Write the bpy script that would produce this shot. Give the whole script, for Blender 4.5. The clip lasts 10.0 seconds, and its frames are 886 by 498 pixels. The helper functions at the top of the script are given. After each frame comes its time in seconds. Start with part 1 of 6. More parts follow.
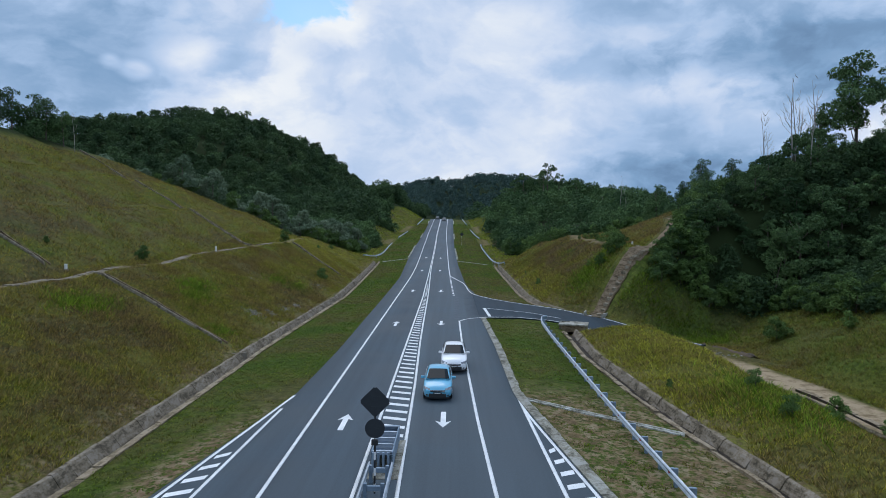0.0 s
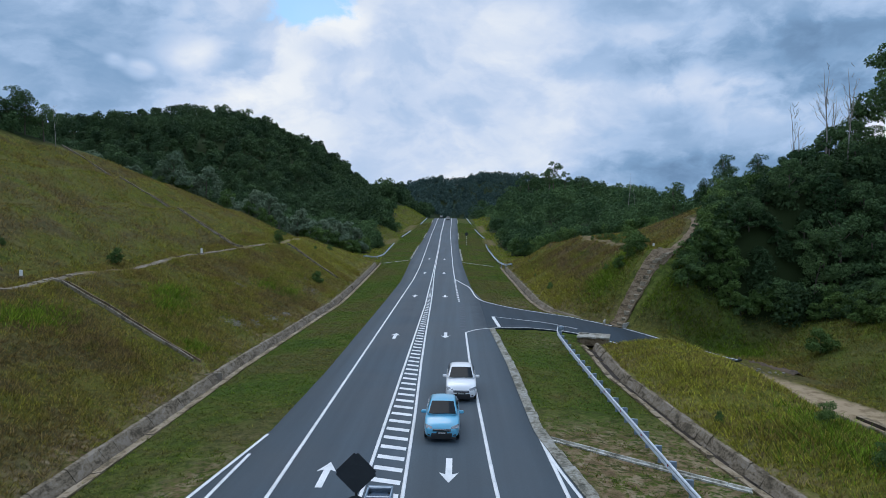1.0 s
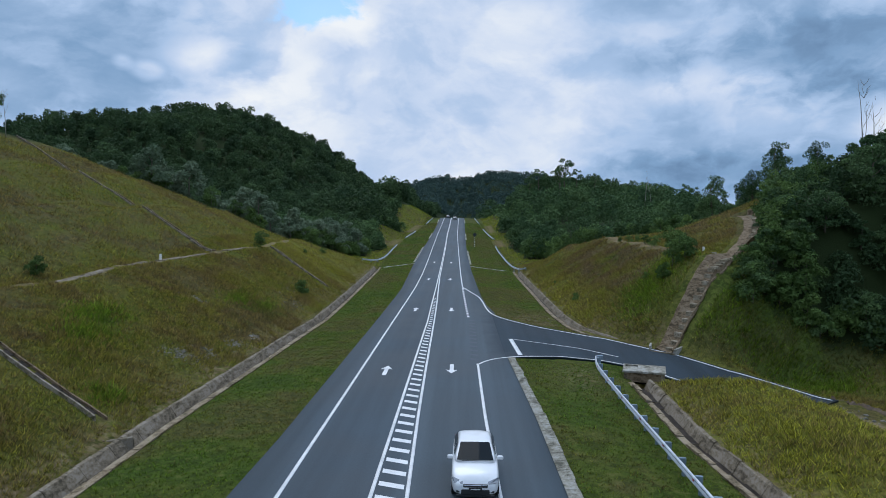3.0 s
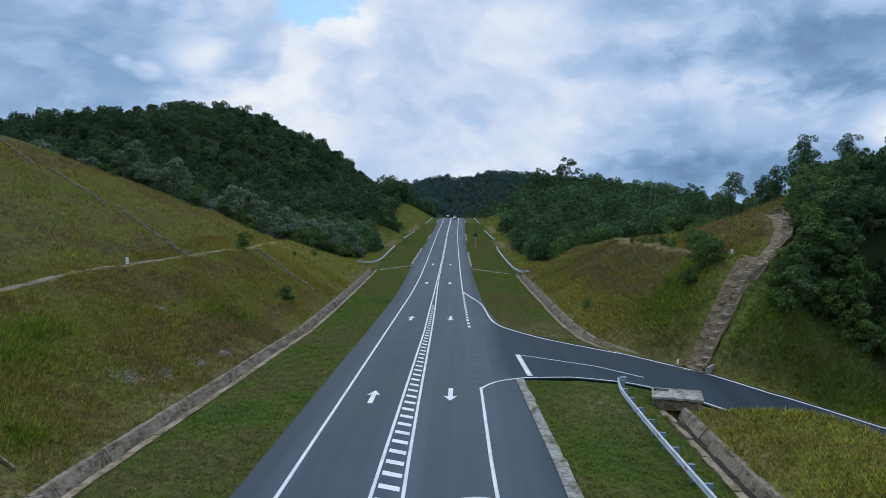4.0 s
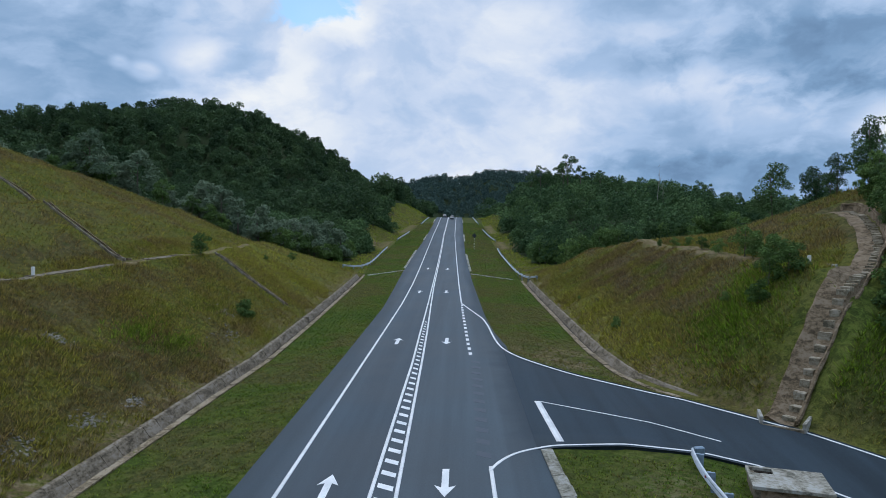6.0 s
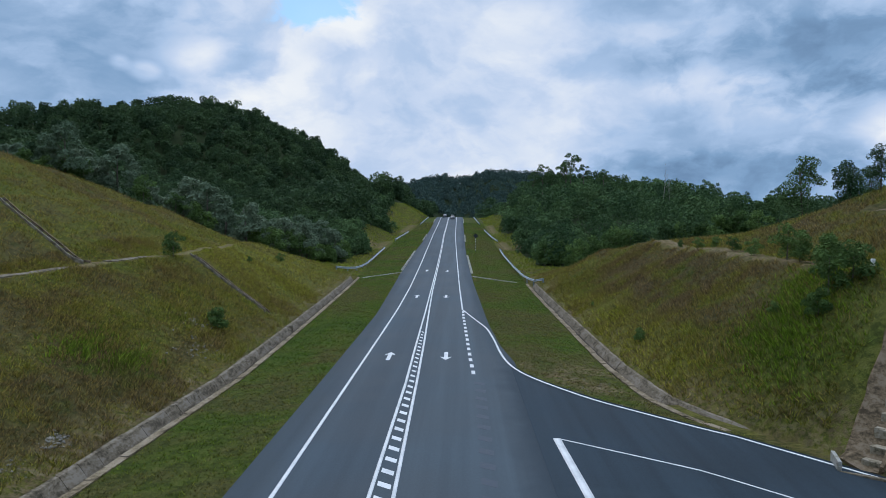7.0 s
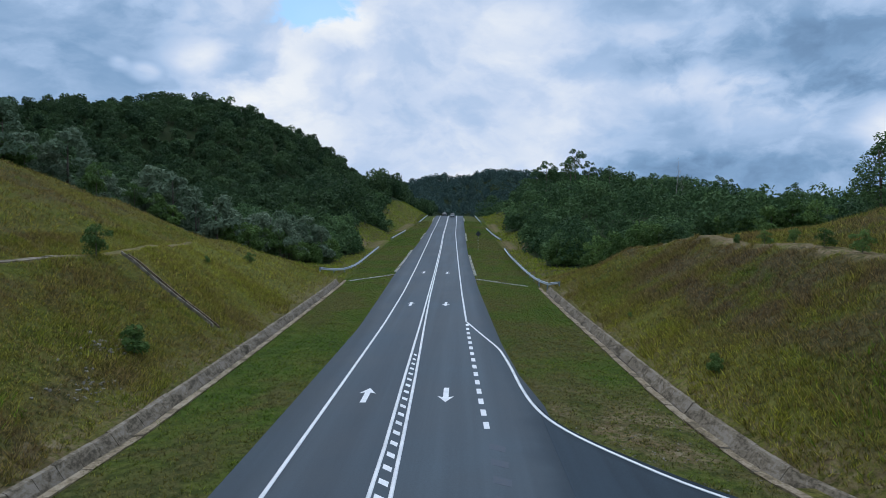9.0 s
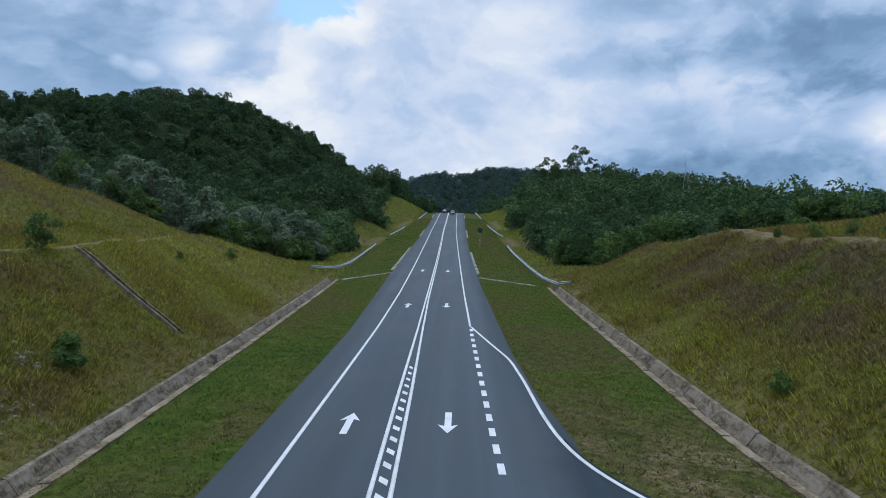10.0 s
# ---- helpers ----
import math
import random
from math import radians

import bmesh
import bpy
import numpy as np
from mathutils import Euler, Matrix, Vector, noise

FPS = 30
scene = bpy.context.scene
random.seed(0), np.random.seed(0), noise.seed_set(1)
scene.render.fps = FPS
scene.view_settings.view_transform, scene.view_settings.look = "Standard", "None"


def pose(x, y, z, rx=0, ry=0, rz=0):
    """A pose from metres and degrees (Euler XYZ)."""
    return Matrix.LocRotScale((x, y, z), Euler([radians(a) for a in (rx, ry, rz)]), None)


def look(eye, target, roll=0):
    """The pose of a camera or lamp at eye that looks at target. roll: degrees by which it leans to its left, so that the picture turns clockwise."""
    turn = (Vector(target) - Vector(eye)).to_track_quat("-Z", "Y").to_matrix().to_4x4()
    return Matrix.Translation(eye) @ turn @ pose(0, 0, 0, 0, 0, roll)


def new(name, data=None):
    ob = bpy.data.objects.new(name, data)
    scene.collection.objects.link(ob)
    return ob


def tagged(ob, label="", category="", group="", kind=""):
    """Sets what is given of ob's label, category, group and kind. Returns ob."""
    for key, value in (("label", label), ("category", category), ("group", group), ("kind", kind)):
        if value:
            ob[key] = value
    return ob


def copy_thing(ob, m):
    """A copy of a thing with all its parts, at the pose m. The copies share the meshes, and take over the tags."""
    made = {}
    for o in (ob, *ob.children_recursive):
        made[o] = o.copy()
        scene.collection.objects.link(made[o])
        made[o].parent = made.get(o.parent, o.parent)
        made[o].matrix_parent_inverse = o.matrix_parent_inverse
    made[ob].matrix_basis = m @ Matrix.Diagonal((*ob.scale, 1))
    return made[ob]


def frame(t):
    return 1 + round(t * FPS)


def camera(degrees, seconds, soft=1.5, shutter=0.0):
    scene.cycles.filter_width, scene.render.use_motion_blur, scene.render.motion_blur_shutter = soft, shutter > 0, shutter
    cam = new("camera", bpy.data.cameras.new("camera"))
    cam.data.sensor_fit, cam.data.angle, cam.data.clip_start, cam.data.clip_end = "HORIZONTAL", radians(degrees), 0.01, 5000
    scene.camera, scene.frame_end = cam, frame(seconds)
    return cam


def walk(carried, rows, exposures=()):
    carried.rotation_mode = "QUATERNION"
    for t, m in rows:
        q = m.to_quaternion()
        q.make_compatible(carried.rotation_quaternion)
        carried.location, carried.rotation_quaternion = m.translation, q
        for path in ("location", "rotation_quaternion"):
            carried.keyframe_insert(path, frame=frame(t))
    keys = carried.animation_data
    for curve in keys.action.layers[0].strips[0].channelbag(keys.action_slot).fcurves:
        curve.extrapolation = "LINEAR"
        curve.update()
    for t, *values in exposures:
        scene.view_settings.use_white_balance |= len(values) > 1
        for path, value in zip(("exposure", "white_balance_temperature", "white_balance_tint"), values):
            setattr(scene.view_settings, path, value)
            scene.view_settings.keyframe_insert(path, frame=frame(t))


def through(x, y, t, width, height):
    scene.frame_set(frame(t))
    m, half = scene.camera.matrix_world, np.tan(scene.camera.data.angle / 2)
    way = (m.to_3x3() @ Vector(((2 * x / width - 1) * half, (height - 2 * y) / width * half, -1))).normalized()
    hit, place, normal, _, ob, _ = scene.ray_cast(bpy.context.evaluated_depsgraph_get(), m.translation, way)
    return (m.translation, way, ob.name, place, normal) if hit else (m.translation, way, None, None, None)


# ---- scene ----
cam = camera(65.5, 10.0, soft=0.72)
PATH = [
    (0, (0.845, 2.324, 10.378), (0.814, 4.321, 10.283), 0.8),
    (0.5, (0.76, 5.829, 10.387), (0.722, 7.826, 10.291), 0.8),
    (1, (0.657, 9.35, 10.425), (0.615, 11.347, 10.327), 0.8),
    (1.5, (0.527, 12.772, 10.35), (0.484, 14.769, 10.252), 0.8),
    (2, (0.455, 16.175, 10.319), (0.408, 18.172, 10.22), 0.8),
    (2.5, (0.473, 19.658, 10.318), (0.413, 21.654, 10.219), 0.7),
    (4, (0.422, 30.058, 10.21), (0.36, 32.055, 10.111), 0.6),
    (4.5, (0.364, 33.58, 10.161), (0.304, 35.576, 10.061), 0.6),
    (5, (0.355, 36.992, 10.09), (0.295, 38.989, 9.991), 0.7),
    (5.5, (0.322, 40.204, 10.04), (0.263, 42.201, 9.941), 0.6),
    (5.7, (0.296, 41.52, 10.029), (0.241, 43.517, 9.93), 0.5),
    (7, (0.184, 50.521, 9.725), (0.128, 52.518, 9.627), 0.6),
    (7.5, (0.129, 53.968, 9.553), (0.072, 55.965, 9.456), 0.6),
    (8, (0.061, 57.41, 9.338), (0.004, 59.407, 9.242), 0.5),
    (8.5, (-0.03, 60.866, 9.078), (-0.086, 62.863, 8.982), 0.5),
    (9, (-0.145, 64.309, 8.769), (-0.2, 66.306, 8.673), 0.5),
    (9.5, (-0.263, 67.741, 8.469), (-0.319, 69.738, 8.372), 0.5),
    (10, (-0.406, 71.056, 8.157), (-0.46, 73.053, 8.057), 0.6),
]
walk(cam, [(t, look(eye, target, roll)) for t, eye, target, roll in PATH])


# ---- light: overcast tropical noon, broken cloud ----
SUN_ELEV, SUN_TURN = 58, 200
sun = new("sun", bpy.data.lights.new("sun", "SUN"))
sun.data.energy, sun.data.angle, sun.data.color = 0.85, radians(35), (1.0, 0.97, 0.93)
sun.matrix_world = pose(0, 0, 200, 90 - SUN_ELEV, 0, SUN_TURN)


class Nodes:
    """Short hand for building node trees."""

    def __init__(self, tree):
        self.tree = tree
        tree.nodes.clear()

    def add(self, kind, **values):
        node = self.tree.nodes.new(kind)
        for key, value in values.items():
            if key in NODE_SETTINGS:
                NODE_SETTINGS[key](node, value)
            else:
                self.put(node.inputs[SOCKETS.get(key, key)], value)
        return node

    def put(self, socket, value):
        if isinstance(value, bpy.types.NodeSocket):
            self.tree.links.new(value, socket)
        elif isinstance(value, bpy.types.Node):
            self.tree.links.new(value.outputs[0], socket)
        else:
            socket.default_value = value

    def math(self, op, a, b=0.0, c=0.0, clamp=False):
        node = self.tree.nodes.new("ShaderNodeMath")
        node.operation, node.use_clamp = op, clamp
        for i, v in enumerate((a, b, c)):
            self.put(node.inputs[i], v)
        return node.outputs[0]

    def vec(self, op, a, b=(0, 0, 0)):
        node = self.tree.nodes.new("ShaderNodeVectorMath")
        node.operation = op
        self.put(node.inputs[0], a)
        self.put(node.inputs[1], b)
        return node.outputs["Value"] if op == "DOT_PRODUCT" else node.outputs[0]

    def mix(self, fac, a, b, blend="MIX"):
        node = self.tree.nodes.new("ShaderNodeMix")
        node.data_type, node.blend_type = "RGBA", blend
        self.put(node.inputs[0], fac)
        self.put(node.inputs[6], a if not isinstance(a, tuple) else (*a, 1.0)[:4])
        self.put(node.inputs[7], b if not isinstance(b, tuple) else (*b, 1.0)[:4])
        return node.outputs[2]

    def ramp(self, fac, *stops):
        node = self.tree.nodes.new("ShaderNodeValToRGB")
        while len(node.color_ramp.elements) < len(stops):
            node.color_ramp.elements.new(0.5)
        for el, (at, col) in zip(node.color_ramp.elements, stops):
            el.position = at
            el.color = (*col, 1.0) if isinstance(col, tuple) else (col, col, col, 1.0)
        self.put(node.inputs[0], fac)
        return node.outputs[0]

    def span(self, v, lo, hi, to0=0.0, to1=1.0, smooth=True):
        node = self.tree.nodes.new("ShaderNodeMapRange")
        node.interpolation_type = "SMOOTHSTEP" if smooth else "LINEAR"
        for i, x in enumerate((v, lo, hi, to0, to1)):
            self.put(node.inputs[i], x)
        return node.outputs[0]

    def noise(self, vector, scale, detail=4.0, rough=0.55, distort=0.0):
        node = self.tree.nodes.new("ShaderNodeTexNoise")
        self.put(node.inputs["Vector"], vector)
        for key, v in (("Scale", scale), ("Detail", detail), ("Roughness", rough), ("Distortion", distort)):
            self.put(node.inputs[key], v)
        return node.outputs["Fac"]


SOCKETS, NODE_SETTINGS = {}, {}


def scaled_ray(n, ray, sx, sy, sz):
    return n.vec("MULTIPLY", ray, (sx, sy, sz))


def make_world():
    world = bpy.data.worlds.new("sky")
    scene.world = world
    world.use_nodes = True
    n = Nodes(world.node_tree)
    sky = n.add("ShaderNodeTexSky")
    sky.sky_type, sky.sun_disc = "NISHITA", False
    sky.sun_elevation, sky.sun_rotation = radians(SUN_ELEV), radians(180 - SUN_TURN)
    blue = n.vec("MULTIPLY", sky.outputs[0], (0.100, 0.135, 0.152))
    ray = n.add("ShaderNodeTexCoord").outputs["Generated"]
    xyz = n.add("ShaderNodeSeparateXYZ", Vector=ray)
    high = n.math("MAXIMUM", xyz.outputs[2], 0.0)
    warp = n.add("ShaderNodeTexNoise", Vector=scaled_ray(n, ray, 3.0, 3.0, 4.5), Scale=1.2, Detail=6.0, Roughness=0.52)
    shift = n.vec("SUBTRACT", warp.outputs["Color"], (0.5, 0.5, 0.5))
    bent = n.vec("ADD", ray, n.vec("MULTIPLY", shift, (0.16, 0.16, 0.11)))
    bent_little = n.vec("ADD", ray, n.vec("MULTIPLY", shift, (0.035, 0.035, 0.025)))
    at = n.vec("ADD", scaled_ray(n, ray, 3.6, 3.6, 6.0), n.vec("MULTIPLY", shift, (0.7, 0.7, 0.7)))
    big = n.noise(at, 0.8, 6.0, 0.5)
    fine = n.noise(n.vec("ADD", at, (7.0, 3.0, 1.0)), 1.9, 7.0, 0.52)
    puff = n.noise(n.vec("ADD", at, (1.0, 9.0, 4.0)), 4.5, 7.0, 0.54)

    def patch(px, py, rx, ry):
        """A soft uneven region of the sky about a direction, 1 inside."""
        d = Vector(((px - 784) / 1219 - 0.028, 1.0, (383 - py) / 1219)).normalized()
        base = bent if rx > 0.08 else bent_little
        off = n.vec("MULTIPLY", n.vec("SUBTRACT", base, tuple(d)), (1 / rx, 1 / rx, 1 / ry))
        ln = n.tree.nodes.new("ShaderNodeVectorMath")
        ln.operation = "LENGTH"
        n.put(ln.inputs[0], off)
        ragged = n.math("MULTIPLY_ADD", n.math("SUBTRACT", puff, 0.5), 1.1, ln.outputs["Value"])
        return n.span(ragged, 1.4, 0.4)

    level = n.math("MULTIPLY_ADD", n.span(big, 0.3, 0.7), 0.21, n.math("MULTIPLY", n.span(fine, 0.33, 0.67), 0.16))
    level = n.math("ADD", n.math("MULTIPLY_ADD", n.span(puff, 0.36, 0.64), 0.13, level), 0.315)
    for px, py, rx, ry, add in SKY_PATCHES:
        level = n.math("MULTIPLY_ADD", patch(px, py, rx, ry), add, level)
    cloud = n.ramp(n.span(level, 0.0, 1.0, smooth=False), *CLOUD_STOPS)
    hole = n.vec("SUBTRACT", n.vec("ADD", ray, n.vec("MULTIPLY", shift, (0.10, 0.10, 0.08))), tuple(Vector(((560 - 784) / 1219 - 0.028, 1.0, 344 / 1219)).normalized()))
    wide = n.tree.nodes.new("ShaderNodeVectorMath")
    wide.operation = "LENGTH"
    n.put(wide.inputs[0], n.vec("MULTIPLY", hole, (1 / 0.052, 1 / 0.052, 1 / 0.036)))
    gap = n.span(n.math("MULTIPLY_ADD", n.math("SUBTRACT", puff, 0.5), 3.2, wide.outputs["Value"]), 1.15, 0.45)
    zenith = n.span(high, 0.42, 0.95, 1.0, ZENITH)
    colour = n.mix(n.math("MULTIPLY", gap, 0.9), n.vec("MULTIPLY", cloud, n.add("ShaderNodeCombineXYZ", X=zenith, Y=zenith, Z=zenith).outputs[0]), blue)
    back = n.add("ShaderNodeBackground", Color=colour, Strength=1.0)
    n.add("ShaderNodeOutputWorld", Surface=back.outputs[0])


ZENITH = 1.75
CLOUD_STOPS = ((0.0, (0.115, 0.205, 0.355)), (0.25, (0.215, 0.36, 0.575)), (0.5, (0.395, 0.545, 0.785)), (0.68, (0.57, 0.68, 0.875)), (0.95, (0.86, 0.90, 0.95)))
# direction (as seen from the start), half width and height, lighter or darker
SKY_PATCHES = (
    (700, 210, 0.36, 0.20, 0.17), (90, 100, 0.22, 0.13, -0.21), (430, 122, 0.062, 0.020, -0.20), (340, 105, 0.045, 0.022, 0.22), (252, 132, 0.020, 0.013, 0.26), (208, 118, 0.012, 0.010, 0.20), (440, 190, 0.05, 0.015, 0.10), (170, 150, 0.075, 0.05, -0.12), (575, 100, 0.045, 0.016, -0.12), (600, 45, 0.05, 0.02, 0.12),
    (1420, 90, 0.17, 0.05, -0.26), (1090, 112, 0.10, 0.032, -0.18), (1480, 150, 0.09, 0.03, -0.14), (1270, 143, 0.12, 0.022, 0.16),
    (1340, 265, 0.22, 0.09, -0.12), (1330, 330, 0.26, 0.045, -0.24), (1575, 225, 0.045, 0.035, 0.34), (1150, 10, 0.10, 0.02, -0.10),
)
make_world()

# ---- materials ----


def material(name):
    m = bpy.data.materials.new(name)
    m.use_nodes = True
    return m, Nodes(m.node_tree)


def finish(n, colour, rough=0.8, metal=0.0, bump=None, strength=0.3, distance=0.02, spec=0.5, **more):
    bsdf = n.add("ShaderNodeBsdfPrincipled")
    n.put(bsdf.inputs["Base Color"], colour if not isinstance(colour, tuple) else (*colour, 1.0)[:4])
    n.put(bsdf.inputs["Roughness"], rough)
    n.put(bsdf.inputs["Metallic"], metal)
    n.put(bsdf.inputs["Specular IOR Level"], spec)
    for key, v in more.items():
        n.put(bsdf.inputs[key.replace("_", " ")], v)
    if bump is not None:
        b = n.add("ShaderNodeBump", Height=bump, Strength=strength, Distance=distance)
        n.put(bsdf.inputs["Normal"], b.outputs[0])
    n.add("ShaderNodeOutputMaterial", Surface=bsdf.outputs[0])
    return bsdf


def finish_leaf(n, colour, rough, through=0.35, spec=0.12, bump=None):
    """Thin leaves and blades: part of the light passes through."""
    bsdf = n.add("ShaderNodeBsdfPrincipled")
    n.put(bsdf.inputs["Base Color"], colour)
    n.put(bsdf.inputs["Roughness"], rough)
    n.put(bsdf.inputs["Specular IOR Level"], spec)
    if bump is not None:
        n.put(bsdf.inputs["Normal"], n.add("ShaderNodeBump", Height=bump, Strength=0.5, Distance=0.3).outputs[0])
    thin = n.add("ShaderNodeBsdfTranslucent", Color=colour)
    both = n.tree.nodes.new("ShaderNodeMixShader")
    n.put(both.inputs[0], through)
    n.put(both.inputs[1], bsdf.outputs[0])
    n.put(both.inputs[2], thin.outputs[0])
    n.add("ShaderNodeOutputMaterial", Surface=both.outputs[0])


def place(n):
    return n.add("ShaderNodeNewGeometry").outputs["Position"]


def island(n):
    return n.add("ShaderNodeNewGeometry").outputs["Random Per Island"]


def scaled(n, p, sx, sy, sz):
    return n.vec("MULTIPLY", p, (sx, sy, sz))


def mat_asphalt(name, base, seed, gloss=0.4, lane=False):
    m, n = material(name)
    p = n.vec("ADD", place(n), (seed, seed, 0))
    streak = n.noise(scaled(n, p, 0.55, 0.012, 1), 1.0, 3.0, 0.5)
    patchy = n.noise(p, 0.12, 4.0, 0.6)
    grain = n.noise(p, 9.0, 4.0, 0.7)
    fine = n.noise(p, 60.0, 2.0, 0.6)
    wear = n.noise(scaled(n, p, 1.6, 0.03, 1), 1.0, 4.0, 0.6)
    v = n.math("ADD", n.math("MULTIPLY", n.math("ADD", n.math("MULTIPLY", streak, 0.6), n.math("MULTIPLY", wear, 0.4)), 0.5), n.math("MULTIPLY", patchy, 0.35))
    v = n.math("ADD", v, n.math("MULTIPLY", grain, 0.15))
    colour = n.ramp(v, (0.42, tuple(c * 0.68 for c in base)), (0.5, base), (0.58, tuple(c * 1.42 for c in base)))
    if lane:
        side = n.add("ShaderNodeSeparateXYZ", Vector=place(n))
        drift = n.math("MULTIPLY_ADD", n.math("MAXIMUM", n.math("SUBTRACT", side.outputs[1], 90.0), 0.0), 0.017, side.outputs[0])
        old = n.span(n.math("MULTIPLY_ADD", n.math("SUBTRACT", patchy, 0.5), 1.2, drift), -2.6, -1.6)
        colour = n.mix(old, colour, n.vec("MULTIPLY", colour, (1.36, 1.27, 1.20)))
        edge = n.math("MULTIPLY_ADD", n.math("SUBTRACT", n.noise(p, 0.35, 4.0, 0.6), 0.5), 2.6, side.outputs[0])
        fresh = n.math("MULTIPLY", n.span(edge, 2.1, 3.3), n.math("MULTIPLY", n.span(side.outputs[1], 71.5, 74.5), n.span(side.outputs[1], 103.0, 92.0)))
        colour = n.mix(fresh, colour, (0.027, 0.040, 0.051))
    colour = n.mix(0.35, colour, n.ramp(fine, (0.3, tuple(c * 0.6 for c in base)), (0.7, tuple(c * 1.5 for c in base))))
    finish(n, colour, n.span(patchy, 0.3, 0.7, 0.68, 0.82), bump=fine, strength=0.3, distance=0.006, spec=gloss)
    return m


def mat_paint_line():
    m, n = material("road_paint")
    p = place(n)
    worn = n.math("MULTIPLY", n.span(n.noise(p, 14.0, 5.0, 0.7), 0.57, 0.7), 0.45)
    dirt = n.noise(p, 0.9, 4.0, 0.6)
    colour = n.mix(worn, n.ramp(dirt, (0.3, (0.62, 0.63, 0.63)), (0.6, (0.8, 0.8, 0.79))), (0.16, 0.17, 0.18))
    finish(n, colour, 0.6, bump=n.noise(p, 40.0, 2.0), strength=0.15, distance=0.004)
    return m


def mat_concrete(name, light, seed=0.0):
    m, n = material(name)
    p = n.vec("ADD", place(n), (seed, 0, 0))
    stain = n.noise(scaled(n, p, 1, 0.6, 2), 1.3, 6.0, 0.7, 0.6)
    spot = n.noise(p, 6.0, 5.0, 0.65)
    v = n.math("ADD", n.math("MULTIPLY", stain, 0.65), n.math("MULTIPLY", spot, 0.35))
    dark = tuple(c * k for c, k in zip(light, (0.26, 0.25, 0.21)))
    mid = tuple(c * k for c, k in zip(light, (0.72, 0.68, 0.6)))
    colour = n.ramp(v, (0.41, dark), (0.495, mid), (0.57, light))
    piece = n.add("ShaderNodeObjectInfo").outputs["Random"]
    colour = n.mix(n.math("MULTIPLY", piece, 0.18), colour, tuple(c * 0.45 for c in light))
    finish(n, colour, 0.9, bump=spot, strength=0.5, distance=0.02, spec=0.2)
    return m


def zone(n, p, centre, half):
    """1 near a place on the plan, fading out around it."""
    off = n.vec("MULTIPLY", n.vec("SUBTRACT", p, (*centre, 0.0)), (1 / half[0], 1 / half[1], 0.0))
    ln = n.tree.nodes.new("ShaderNodeVectorMath")
    ln.operation = "LENGTH"
    n.put(ln.inputs[0], off)
    return n.span(ln.outputs["Value"], 1.3, 0.4)


def grass_colour(n, p, dry):
    """Patches of fresh green, olive, straw and brown."""
    big = n.noise(p, 0.07, 4.0, 0.6, 0.5)
    mid = n.noise(n.vec("ADD", p, (31, 7, 0)), 0.34, 5.0, 0.62, 0.4)
    band = n.noise(scaled(n, p, 0.05, 0.03, 0.5), 1.0, 3.0, 0.5)
    v = n.math("ADD", n.math("MULTIPLY", big, 0.45), n.math("ADD", n.math("MULTIPLY", mid, 0.33), n.math("MULTIPLY", band, 0.22)))
    if dry == "bank":
        return n.ramp(v, (0.36, (0.088, 0.140, 0.018)), (0.52, (0.130, 0.160, 0.022)), (0.66, (0.150, 0.150, 0.030)))
    if dry is None:
        return n.ramp(v, (0.36, (0.076, 0.132, 0.016)), (0.52, (0.100, 0.156, 0.019)), (0.66, (0.090, 0.130, 0.018)))
    if dry:
        brown = n.math("MULTIPLY", zone(n, p, (18.0, 112.0), (5.0, 24.0)), 0.95)
        brown = n.math("MAXIMUM", brown, n.math("MULTIPLY", zone(n, p, (-43.0, 78.0), (11.0, 26.0)), 0.45))
        brown = n.math("MAXIMUM", brown, n.math("MULTIPLY", zone(n, p, (31.0, 111.0), (7.0, 11.0)), 0.75))
        brown = n.math("MULTIPLY", brown, n.span(mid, 0.36, 0.56))
        green = n.ramp(v, (0.35, (0.074, 0.106, 0.020)), (0.43, (0.134, 0.144, 0.026)), (0.50, (0.150, 0.136, 0.033)), (0.57, (0.122, 0.092, 0.042)), (0.65, (0.088, 0.112, 0.024)))
        fresh = n.math("MULTIPLY", zone(n, p, (12.5, 106.0), (3.2, 24.0)), 0.55)
        fresh = n.math("MAXIMUM", fresh, n.math("MULTIPLY", zone(n, p, (17.0, 52.0), (6.5, 22.0)), n.span(mid, 0.35, 0.6, 1.0, 0.55)))
        fresh = n.math("MAXIMUM", fresh, n.math("MULTIPLY", zone(n, p, (-23.0, 132.0), (8.0, 24.0)), 0.6))
        moist = n.math("MULTIPLY", zone(n, p, (26.5, 79.5), (9.0, 5.0)), 0.9)
        moist = n.math("MAXIMUM", moist, n.math("MULTIPLY", zone(n, p, (37.0, 66.0), (7.0, 22.0)), 0.7))
        moist = n.math("MAXIMUM", moist, n.math("MULTIPLY", zone(n, p, (18.8, 86.5), (3.6, 6.0)), 0.7))
        moist = n.math("MULTIPLY", moist, n.span(mid, 0.3, 0.6, 1.0, 0.55))
        dry_mix = n.mix(fresh, n.mix(brown, green, (0.118, 0.086, 0.054)), (0.205, 0.208, 0.034))
        return n.mix(moist, dry_mix, (0.092, 0.145, 0.030))
    return n.ramp(v, (0.37, (0.052, 0.092, 0.014)), (0.44, (0.066, 0.110, 0.015)), (0.50, (0.088, 0.112, 0.020)), (0.56, (0.108, 0.096, 0.034)), (0.64, (0.070, 0.110, 0.017)))


